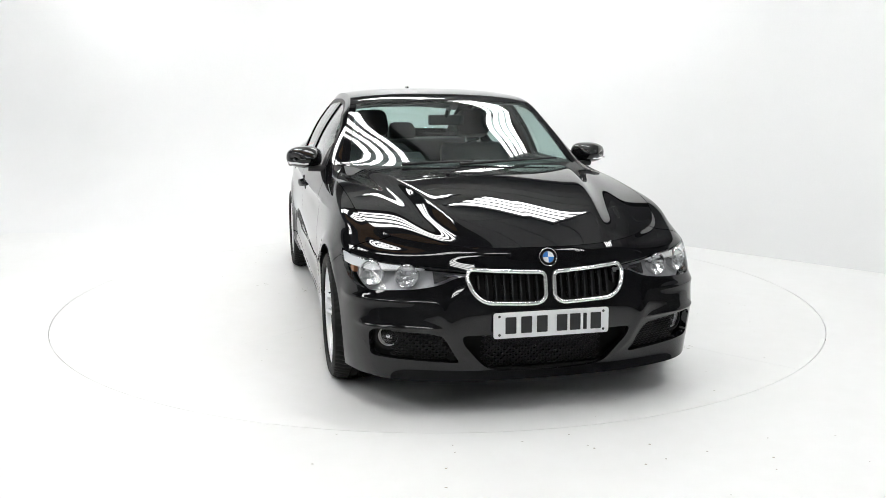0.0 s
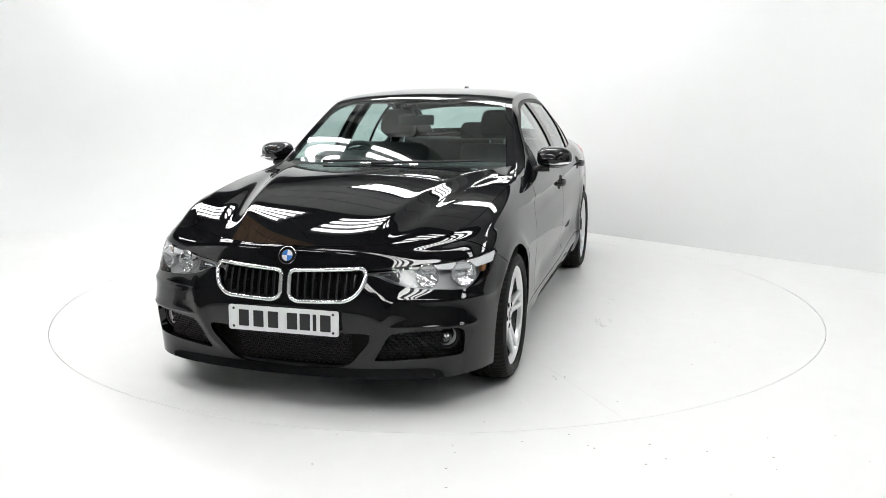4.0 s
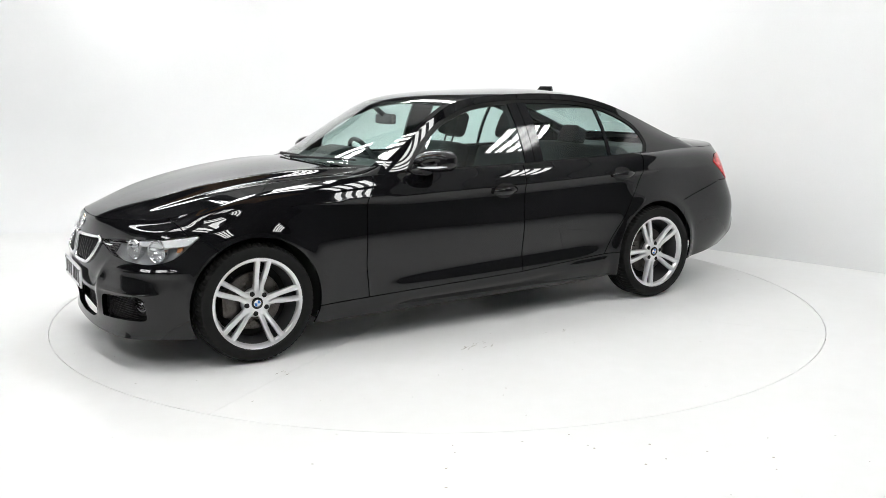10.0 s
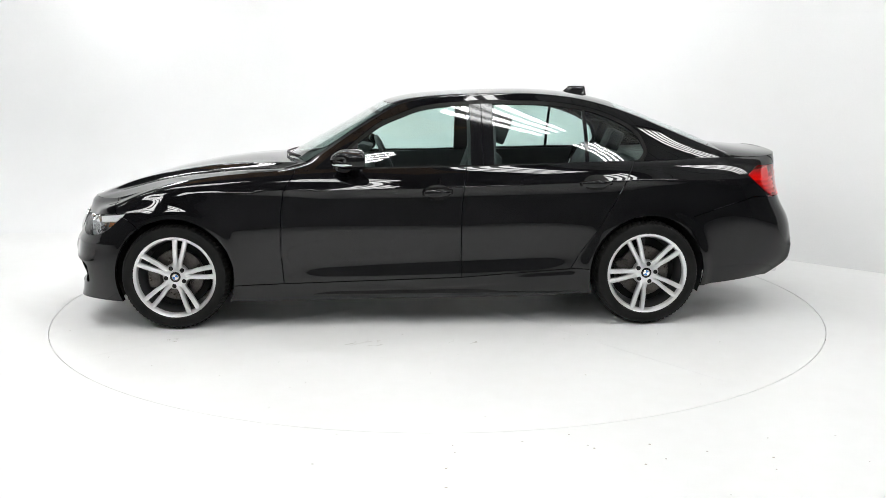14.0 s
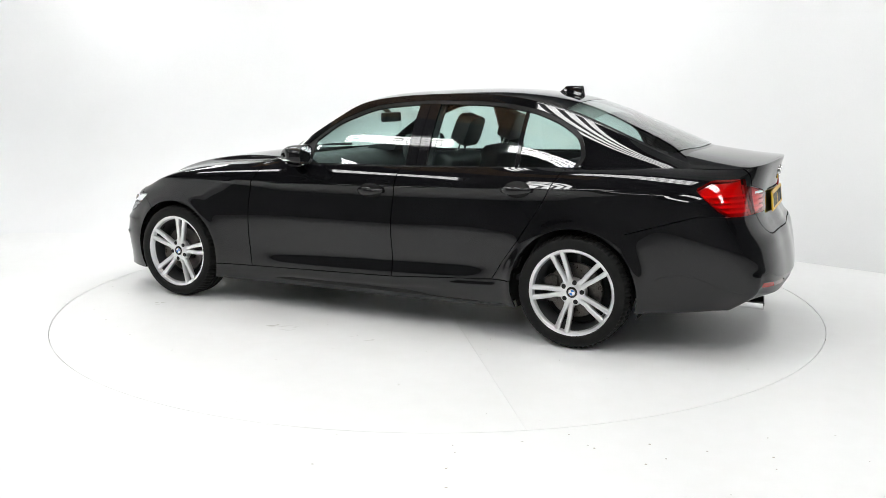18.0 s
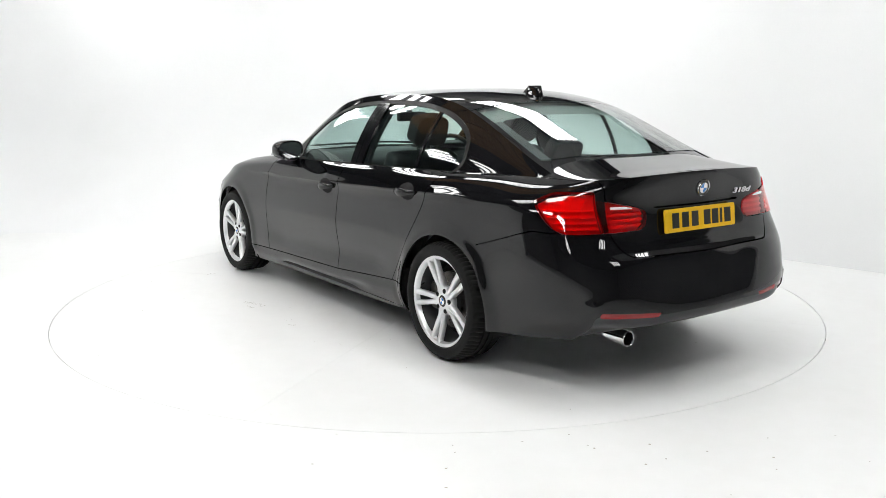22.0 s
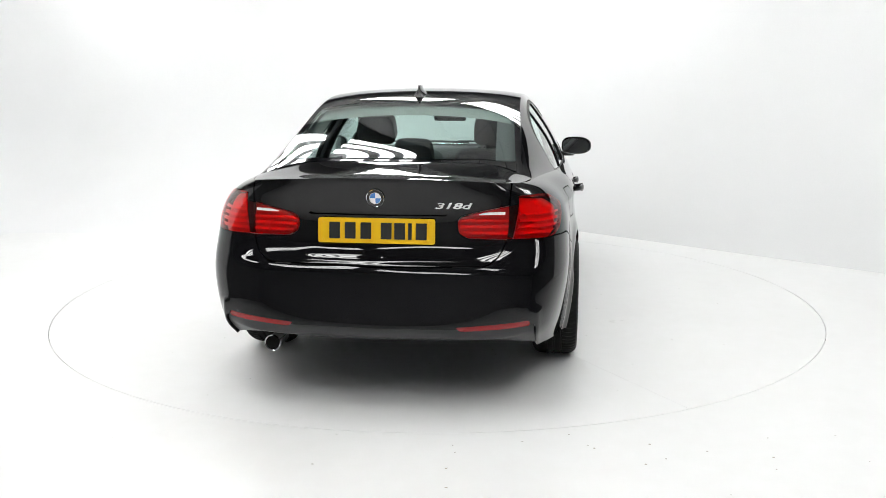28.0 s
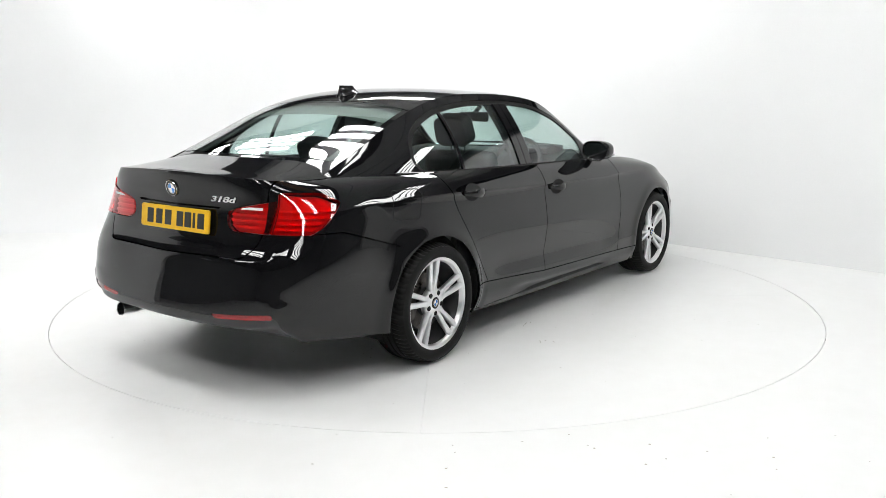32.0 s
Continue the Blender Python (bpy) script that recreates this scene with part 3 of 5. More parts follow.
floor = part("floor", floor_sheet(), FLOORW, None)
tagged(floor, "white painted studio floor with faint scuffs", "floor", kind="structure")
pit = part("floor_pit", bm_box((-2.6, -2.6, -0.09), (2.6, 2.6, -0.055)), SEAM, None)
tagged(pit, "dark pit under the turntable's edge", "floor", kind="structure")

turntable = thing("turntable", "white painted round turntable flush with the floor", "turntable", (0, 0, 0))


def quarter_plate(q):
    """A quarter of the platform, between two radial joints."""
    bm = bmesh.new()
    a0 = radians(35 + 90 * q)
    g = 0.0006
    n = 64
    top = []
    for r in (0.0, 0.8, 1.6, TT_R - 0.0045, TT_R - 0.0025):
        row = []
        for i in range(n + 1):
            a = a0 + math.pi / 2 * i / n
            x, y = r * math.cos(a), r * math.sin(a)
            # half the joint's width off each straight edge
            x += g * (math.cos(a0) - math.sin(a0))
            y += g * (math.sin(a0) + math.cos(a0))
            row.append(bm.verts.new((x, y, 0.0 if r < TT_R - 0.0035 else -0.002)))
        top.append(row)
    top.append([bm.verts.new((v.co.x, v.co.y, -0.05)) for v in top[-1]])
    for A, B in zip(top, top[1:]):
        for i in range(n):
            bm.faces.new((A[i], A[i + 1], B[i + 1], B[i]))
    for e in (0, -1):
        edge = [row[e] for row in top[:-1]]
        low = [bm.verts.new((v.co.x, v.co.y, -0.05)) for v in edge]
        for i in range(len(edge) - 1):
            bm.faces.new((edge[i], edge[i + 1], low[i + 1], low[i]))
    bmesh.ops.remove_doubles(bm, verts=bm.verts[:], dist=1e-6)
    bmesh.ops.recalc_face_normals(bm, faces=bm.faces[:])
    return bm


for q in range(4):
    part("platform_plate", quarter_plate(q), FLOORW, turntable)


def blot(cx, cy, lx, ly, turn, rng):
    """A thin ragged flake of worn paint."""
    bm = bmesh.new()
    n = 9
    vs = []
    for i in range(n):
        a = 2 * math.pi * i / n
        k = rng.uniform(.5, 1.0)
        x, y = lx * k * math.cos(a), ly * k * math.sin(a)
        vs.append(bm.verts.new((cx + x * math.cos(turn) - y * math.sin(turn), cy + x * math.sin(turn) + y * math.cos(turn), 0.0006)))
    bm.faces.new(vs)
    return bm


rng = random.Random(4)
for cx, cy, w, n in ((.45, 1.17, .12, 16), (1.50, 1.08, .10, 4), (-.32, -.92, .06, 3), (-.10, 1.19, .08, 3), (-.62, -1.20, .10, 3)):
    flakes = []
    for i in range(n):
        flakes.append(blot(cx + rng.uniform(-w, w), cy + rng.uniform(-w, w) * .45, rng.uniform(.008, .04), rng.uniform(.0015, .004), .55 + rng.uniform(-.3, .3), rng))
    tagged(part("scuff_mark", bm_join(*flakes), SCUFF, turntable, "worn scuffs in the paint"), kind="stuff")
tiny = [blot(r * math.cos(a), r * math.sin(a), rng.uniform(.003, .007), rng.uniform(.002, .005), a, rng) for r, a in ((rng.uniform(.9, 2.4), rng.uniform(0, 6.28)) for i in range(70))]
tagged(part("grit", bm_join(*tiny), SCUFF, turntable, "specks of grit"), kind="stuff")
spots_f = [(-.48, -2.78), (.03, -2.82), (.34, -2.57), (.62, -2.64), (.85, -2.6), (-.42, -2.49), (.54, -2.5), (.6, -2.61), (.79, -2.79), (1.35, -2.54), (1.3, -2.73), (.88, -2.74), (1.06, -2.67)]
tiny = [blot(x, y, rng.uniform(.004, .009), rng.uniform(.003, .007), rng.uniform(0, 3), rng) for x, y in spots_f]
tiny += [blot(rng.uniform(-3.4, 3.4), rng.uniform(-4.2, -2.4), rng.uniform(.003, .008), rng.uniform(.002, .005), rng.uniform(0, 3), rng) for i in range(60)]
tagged(part("floor_specks", bm_join(*tiny), SCUFF, None), "dark specks and chips on the white floor", "specks", kind="stuff")

WALL_H = 2.55


def wall_path():
    """Plan of the white walls, from the left front round the back to the right front."""
    pts = []
    for p in rounded([(-5.4, -1.8), (-5.4, 3.75), (0.35, 3.75), (5.4, -1.3)], [0.1, 1.4, 1.3, 0.1], 12):
        pts.append(p)
    return pts


def cove_wall():
    path = wall_path()
    n = len(path)
    bm = bmesh.new()
    rows = []
    for i, p in enumerate(path):
        d = np.array(path[min(i + 1, n - 1)]) - np.array(path[max(i - 1, 0)])
        d = d / np.linalg.norm(d)
        inn = np.array([d[1], -d[0]])         # towards the car
        r = 1.15 * (1 - ramp01(np.array(p[0]), -0.4, 1.2)) + 0.004
        row = []
        for k in range(17):
            a = math.pi / 2 * k / 16
            q = np.array(p) + inn * r * (1 - math.sin(a))
            row.append(bm.verts.new((q[0], q[1], -0.0015 + r * (1 - math.cos(a)))))
        row.append(bm.verts.new((p[0], p[1], WALL_H)))
        q = np.array(p) - inn * 0.08
        row.append(bm.verts.new((q[0], q[1], WALL_H)))
        row.append(bm.verts.new((q[0], q[1], 0.0)))
        rows.append(row)
    for a, b in zip(rows, rows[1:]):
        for k in range(len(a) - 1):
            bm.faces.new((a[k], a[k + 1], b[k + 1], b[k]))
    bmesh.ops.recalc_face_normals(bm, faces=bm.faces[:])
    return smooth(bm, 50)


w = part("wall_north", cove_wall(), WALLW, None)
tagged(w, "white painted studio wall that curves into the floor", "wall", kind="structure")

HX, HY0, HY1, HZ = 8.0, -9.0, 6.5, 4.3
for nm, lo, hi in (("wall_east", (HX, HY0, 0), (HX + 0.2, HY1, HZ)), ("wall_west", (-HX - 0.2, HY0, 0), (-HX, HY1, HZ)),
                   ("wall_south", (-HX, HY0 - 0.2, 0), (HX, HY0, HZ)), ("wall_back", (-HX, HY1, 0), (HX, HY1 + 0.2, HZ))):
    tagged(part(nm, bm_box(lo, hi), HALLWALL, None), "grey hall wall behind the studio", "wall", kind="structure")


def ceiling_mesh():
    bms = [bm_box((-HX, HY0, HZ), (HX, HY1, HZ + 0.1))]
    for i in range(-6, 7):
        bms.append(bm_box((i * 1.2 - 0.02, HY0, HZ - 0.03), (i * 1.2 + 0.02, HY1, HZ - 0.004)))
    return bm_join(*bms)


tagged(part("ceiling", ceiling_mesh(), CEILW, None), "grey sheet hall ceiling with ribs", "ceiling", kind="structure")


def low_ceiling():
    """Suspended boards between dark joints, on one side of the first row of lights."""
    bms = []
    for i in range(9):
        for j in range(4):
            s0, u0 = 0.04 + 0.46 * i, -4.8 + 2.4 * j
            bms.append(bm_box((s0 + .010, u0 + .008, 0), (s0 + .450, u0 + 2.392, .02)))
    return bm_move(bm_join(*bms), Matrix.Translation((0, 0, 3.36)) @ Matrix.Rotation(radians(45), 4, "Z"))


tagged(part("ceiling_low", low_ceiling(), CEILP, None), "pale suspended ceiling boards with dark joints", "ceiling", kind="structure")


def tube_bank():
    """A hanging tray with four broad fluorescent strips; its length runs along y."""
    t = thing("ceiling_light", "hanging grey tray with four bright fluorescent strips", "ceiling light", group="strip lights")
    part("tray", bm_box((-0.28, -0.76, 0.03), (0.28, 0.76, 0.07), 0.006), TRAYD, t)
    for i in range(4):
        x = -0.195 + 0.13 * i
        part("tube", bm_prism(rounded([(x - .036, .028), (x - .036, .008), (x, -.012), (x + .036, .008), (x + .036, .028)], .012, 3), -.70, .70, "y"), TUBE, t)
        for e in (-0.715, 0.715):
            part("socket", bm_box((x - 0.03, e - 0.012, -0.01), (x + 0.03, e + 0.012, 0.03), .003, 1), TRAY, t)
    for e in (-0.55, 0.55):
        part("hanger", bm_tube([(0, e, 0.07), (0, e, HZ - LAMP_Z)], 0.006, 6), STEEL, t)
    return t


LAMP_Z = 3.2
first = tube_bank()
# row -6.8 and the bank at u = 8.2 are unseen, added as fill
spots = [((s + u) / 2, (s - u) / 2) for s, us in ((-0.7, (-6.3, -3.5, -0.7, 2.2, 5.2, 8.2)), (2.15, (-3.0, -0.3, 4.1)), (-3.8, (-4.0, -1.0, 2.0, 5.0)), (-6.8, (-1.2, 1.8, 4.8))) for u in us]
first.matrix_basis = pose(*spots[0], LAMP_Z, 0, 0, 45)
for x, y in spots[1:]:
    copy_thing(first, pose(x, y, LAMP_Z, 0, 0, 45))


# boarded timber soffits between the rows of lights
def soffit(s, u0, u1, width, n):
    t = thing("timber_soffit", "bare timber boards hung under the hall ceiling", "ceiling boards")
    w = width / n
    for i in range(n):
        part("board", bm_box((-width / 2 + w * i + .004, 0, 0), (-width / 2 + w * (i + 1) - .004, u1 - u0, .03), .003, 1), WOOD, t)
    part("batten", bm_box((-.03, .05, .03), (.03, u1 - u0 - .05, HZ - 3.32), .0), WOOD, t)
    # length runs along the lights
    d = 2 ** .5
    t.matrix_basis = pose((s + u0 * d) / 2, (s - u0 * d) / 2, 3.32, 0, 0, -135)
    return t


soffit(-1.85, -2.9, 1.5, .72, 5)


# ---------------- the car ----------------
car = thing("car", "gloss black four-door saloon car standing on the turntable", "car")
OFF = (CAR_X, CAR_Y, 0.0)
HUB_Z = 0.315
GAP = 0.003


def both(name, mat, build, label="", parent=None):
    """The left and the right piece; build(mirror) gives the panel."""
    out = []
    for mir in (False, True):
        d = build(mir)
        if d is not None:
            out.append(part(name, d, mat, parent or car, label, OFF))
    return out


def X(P):
    return P[..., 0]


def Y(P):
    return P[..., 1]


def Z(P):
    return P[..., 2]


DOOR_F = [(.945, .69), (.901, .706), (.815, .758), (.702, .772), (.467, .780), (.262, .765)]
DOOR_M = [(.96, -.318), (.876, -.306), (.70, -.288), (.599, -.285), (.301, -.285), (.25, -.285)]
DOOR_R = [(.99, -1.33), (.90, -1.275), (.837, -1.246), (.752, -1.2), (.578, -1.091), (.46, -1.005), (.349, -.938), (.30, -.92)]
BUMP_F = [(.80, 1.80), (.69, 1.735), (.655, 1.66), (.62, 1.61), (.2, 1.50)]


def jx(line, z):
    return np.interp(z, [p[0] for p in line][::-1], [p[1] for p in line][::-1])


def door_low(x):
    return np.interp(x, [-.95, -.285, .78, 1.05], [.349, .301, .270, .262])


def bump_r(x):
    return np.interp(x, [-2.4, -2.05, -1.67, -1.66], [.768, .768, .650, -1.0])


def arch_r(P):
    f = np.hypot(X(P) - 1.405, Z(P) - HUB_Z) - 0.350
    r = np.hypot(X(P) + 1.405, Z(P) - HUB_Z) - 0.352
    return np.minimum(f, r)


def flank(mir, cuts, s0, s1, v0=0.0, v1=V_END, step=0.016, depth=0.014, shift=0.0, lip=True, nv=70):
    return panel(ring, (s0, s1), (v0, v1), max(4, int((s1 - s0) / step)), nv, cuts, depth, flip=RING_SIGN > 0, mirror=mir, shift=shift, lip=lip)


def cross_nose(s, v):
    s = np.asarray(s, float)
    P = ring(np.abs(s), v)
    P[..., 1] = np.where(s < 0, -P[..., 1], P[..., 1])
    return P


def cross_tail(s, v):
    s = np.asarray(s, float)
    P = ring(S_END - np.abs(s), v)
    P[..., 1] = np.where(s < 0, -P[..., 1], P[..., 1])
    return P


def nose(cuts, w=1.9, depth=0.014, shift=0.0, step=0.014, v0=0.0, v1=V_END, nv=90, lip=True):
    return panel(cross_nose, (-w, w), (v0, v1), 2 * int(w / step), nv, cuts, depth, flip=RING_SIGN > 0, shift=shift, lip=lip)


def tail(cuts, w=1.3, depth=0.014, shift=0.0, step=0.014, v0=0.0, v1=V_END, nv=90, lip=True):
    return panel(cross_tail, (-w, w), (v0, v1), 2 * int(w / step), nv, cuts, depth, flip=RING_SIGN < 0, shift=shift, lip=lip)


def sd(P, poly, grow=0.0):
    """Inside a polygon of |y|, z."""
    return poly_sd(np.abs(Y(P)), Z(P), poly) + grow


# outlines in |y|, z (nose and tail) and in s, z (lamps, which wrap round the corners)
KIDNEY = rounded([(.020, .634), (.340, .648), (.356, .617), (.336, .553), (.286, .513), (.055, .504), (.020, .526)], [.025, .035, .03, .05, .05, .04, .03], 6)
INTAKE = rounded([(-.1, .372), (.385, .372), (.375, .33), (.285, .225), (.23, .205), (-.1, .195)], [.0, .02, .05, .06, .05, 0], 6)
FOGBOX = rounded([(.388, .243), (.458, .362), (.478, .376), (.735, .395), (.762, .375), (.755, .268)], [.012, .03, .03, .02, .02, .02], 5)
HLAMP = rounded([(.352, .637), (.60, .654), (.80, .672), (1.045, .695), (.985, .640), (.905, .575), (.80, .553), (.58, .566), (.48, .583), (.395, .618), (.352, .622)], [.01, .05, .05, .01, .04, .05, .05, .05, .05, .03, .01], 5)
TAIL_OUT = rounded([(1.000, .900), (.890, .944), (.645, .948), (.597, .766), (.800, .764), (.865, .785)], [.01, .03, .006, .01, .04, .04], 5)
TAIL_IN = rounded([(.633, .915), (.430, .878), (.352, .855), (.358, .79), (.395, .768), (.594, .766)], [.006, .02, .03, .03, .02, .006], 5)
LID = rounded([(-.1, 1.2), (.60, 1.2), (.578, .95), (.570, .77), (.545, .70), (.49, .655), (-.1, .645)], [0, 0, 0, .03, .04, .06, 0], 5)
RECESS = rounded([(-.1, .874), (.315, .874), (.305, .862), (-.1, .862)], [0, .004, .004, 0], 3)
VALANCE = rounded([(-.1, .388), (.345, .388), (.66, .412), (.70, .40), (.705, .1), (-.1, .1)], [0, .03, .01, .01, 0, 0], 4)
REFLECT = rounded([(.355, .400), (.675, .424), (.682, .398), (.38, .380)], [.005, .01, .01, .01], 4)


# --- flank panels
both("front_door", PAINT, lambda m: flank(m, lambda P, a, b: [jx(DOOR_F, Z(P)) - GAP - X(P), X(P) - jx(DOOR_M, Z(P)) - GAP, Z(P) - door_low(X(P)) - GAP], RS[5], RS[9]), "black painted front door")
both("rear_door", PAINT, lambda m: flank(m, lambda P, a, b: [jx(DOOR_M, Z(P)) - GAP - X(P), X(P) - jx(DOOR_R, Z(P)) - GAP, Z(P) - door_low(X(P)) - GAP, arch_r(P)], RS[7], RS[11]), "black painted rear door")
both("front_wing", PAINT, lambda m: flank(m, lambda P, a, b: [X(P) - jx(DOOR_F, Z(P)) - GAP, jx(BUMP_F, Z(P)) - X(P) - GAP, arch_r(P), Z(P) - door_low(X(P)) - GAP, -poly_sd(a, Z(P), HLAMP) - GAP], RS[3] - .1, RS[7]), "black painted front wing")
both("rear_wing", PAINT, lambda m: flank(m, lambda P, a, b: [jx(DOOR_R, Z(P)) - GAP - X(P), arch_r(P), Z(P) - np.maximum(bump_r(X(P)), door_low(X(P))) - GAP, -sd(P, LID) - GAP, -poly_sd(S_END - a, Z(P), TAIL_OUT) - GAP], RS[8], RS[14]), "black painted rear wing")
both("side_skirt", PAINT, lambda m: flank(m, lambda P, a, b: [door_low(X(P)) - GAP - Z(P), arch_r(P), 1.3 - X(P), X(P) + 1.3], RS[5], RS[10]), "black side skirt")
# --- nose
part("front_bumper", nose(lambda P, a, b: [X(P) - jx(BUMP_F, Z(P)) - GAP, arch_r(P), -sd(P, KIDNEY), -sd(P, INTAKE), -sd(P, FOGBOX), -poly_sd(np.abs(a), Z(P), HLAMP) - GAP], depth=0.03), PAINT, car, "black front bumper with three intakes", OFF)
# --- tail
bumper_r = part("rear_bumper", tail(lambda P, a, b: [bump_r(X(P)) - GAP - Z(P), arch_r(P), -1.5 - X(P), -sd(P, LID) - GAP, -sd(P, VALANCE) - 0.001, -sd(P, REFLECT)], w=1.75), PAINT, car, "black rear bumper", OFF)
part("valance", tail(lambda P, a, b: [sd(P, VALANCE) - 0.001, -sd(P, REFLECT)], shift=-0.014, depth=0.02, w=.9), VALANCE_M, bumper_r, "dark grey lower valance")
for sg in (1, -1):
    part("reflector", tail(lambda P, a, b: [sd(P, REFLECT) - 0.001, sg * Y(P)], shift=-0.004, w=.9, depth=0.012), REDDARK, bumper_r, "red reflector strip")
lid = part("boot_lid", tail(lambda P, a, b: [sd(P, LID) - GAP, -sd(P, RECESS), -poly_sd(np.abs(a), Z(P), TAIL_IN) - GAP], w=.75, depth=0.02, v0=3.3, nv=120), PAINT, car, "black boot lid with a slot above the number plate", OFF)
part("lid_slot", tail(lambda P, a, b: [sd(P, RECESS, 0.012)], w=.6, shift=-0.016, lip=False), PAINT, lid)
part("boot_top", panel(boot, (-1, 1), (0, 1), 70, 44, lambda P, a, b: [.985 - np.abs(a)], 0.014), PAINT, car, "black upper face of the boot lid", OFF)
part("bonnet", panel(bonnet, (-1, 1), (0, 1), 120, 100, lambda P, a, b: [1 - 0.004 - np.abs(a), b - 0.003], 0.014), PAINT, car, "black sculpted bonnet with two creases", OFF)

# --- roof and glass
WS_B0, WS_B1 = 0.8, 3.72
RW_B0, RW_B1 = 8.0, 11.0
roof = part("roof", panel(upper, (-1, 1), (WS_B1, RW_B0), 70, 80, lambda P, a, b: [b - WS_B1 - 0.02, RW_B0 - .02 - b], 0.014), PAINT, car, "black roof", OFF)
part("windscreen", panel(upper, (-1, 1), (WS_B0, WS_B1), 60, 40, lambda P, a, b: [0.935 - np.abs(a)], 0.005), GLASS, car, "green-tinted windscreen", OFF)
part("rear_window", panel(upper, (-1, 1), (RW_B0, RW_B1), 60, 40, lambda P, a, b: [0.945 - np.abs(a), Z(P) - 1.080 + .012 * ramp01(np.abs(a), .6, .93)], 0.005), GLASS, car, "green-tinted rear window", OFF)
both("windscreen_pillar", PAINT, lambda m: panel(upper, (.938, 1), (0.0, WS_B1), 8, 60, None, 0.014, mirror=m))
both("rear_pillar", PAINT, lambda m: panel(upper, (.948, 1), (RW_B0, U_END), 6, 60, None, 0.014, mirror=m))
part("scuttle", panel(upper, (-.94, .94), (0.0, WS_B0), 40, 10, None, 0.01, shift=-0.006), SATIN, car, "matt black scuttle panel", OFF)
part("boot_gutter", panel(upper, (-.946, .946), (9.6, U_END), 40, 40, lambda P, a, b: [1.078 - .012 * ramp01(np.abs(a), .6, .93) - Z(P)], 0.01, shift=-0.003), PAINT, car, "", OFF)

DLO = rounded([(.455, .955), (.378, 1.05), (.192, 1.195), (-.04, 1.284), (-.2, 1.306), (-.42, 1.320), (-.74, 1.318), (-.92, 1.304), (-1.10, 1.272), (-1.25, 1.215), (-1.365, 1.142), (-1.400, 1.04), (-1.36, .987), (-.83, .975), (0, .958)], [.02] + [.06] * 10 + [.02, .02, .05, .05], 4)


def sidef(lo, hi, grow=0.0):
    return lambda P, a, b: [poly_sd(X(P), Z(P), DLO) + grow, X(P) - lo, hi - X(P)]


def side(m, cuts, depth=0.012, shift=0.0):
    return panel(cabin, (0.0, U_END), (0, 1), 170, 44, cuts, depth, mirror=m, shift=shift)


both("window_surround", PAINT, lambda m: side(m, lambda P, a, b: [-poly_sd(X(P), Z(P), DLO) - 0.022]), "black roof rail and rear pillar")
both("window_seal", SEAL, lambda m: side(m, lambda P, a, b: [-poly_sd(X(P), Z(P), DLO), poly_sd(X(P), Z(P), DLO) + 0.0215], shift=-0.003), "black window seal")
both("mirror_foot", SATIN, lambda m: side(m, sidef(.325, 9), 0.01, 0.002), "black triangular mirror foot")
both("front_side_window", GLASS, lambda m: side(m, sidef(-.345, .323), 0.004, -0.008), "green-tinted door glass")
both("rear_side_window", GLASS, lambda m: side(m, sidef(-1.030, -.485), 0.004, -0.008), "green-tinted door glass")
both("quarter_window", GLASS, lambda m: side(m, sidef(-9, -1.055), 0.004, -0.008), "green-tinted quarter glass")
both("centre_pillar", GLOSSBLK, lambda m: side(m, sidef(-.415, -.347)), "gloss black pillar cover")
both("door_pillar", GLOSSBLK, lambda m: side(m, sidef(-.483, -.419)), "gloss black pillar cover")
both("window_bar", GLOSSBLK, lambda m: side(m, sidef(-1.053, -1.032)))


# --- grilles
def even(poly, n):
    """n evenly spaced points on a closed outline."""
    q = np.concatenate([poly, poly[:1]])
    d = np.concatenate([[0], np.cumsum(np.linalg.norm(np.diff(q, axis=0), axis=1))])
    t = np.linspace(0, d[-1], n, endpoint=False)
    return np.stack([np.interp(t, d, q[:, 0]), np.interp(t, d, q[:, 1])], -1)


def nose_x(y, z):
    """x of the nose at y, z."""
    i = np.argmin((_NP[:, 1] - abs(y)) ** 2 + (_NP[:, 2] - z) ** 2)
    return _NP[i, 0]


_a, _b = np.meshgrid(np.linspace(0, 1.1, 160), np.linspace(0, V_END, 160))
_NP = ring(_a, _b).reshape(-1, 3)
_TP = ring(S_END - _a, _b).reshape(-1, 3)


def tail_x(y, z):
    i = np.argmin((_TP[:, 1] - abs(y)) ** 2 + (_TP[:, 2] - z) ** 2)
    return _TP[i, 0]


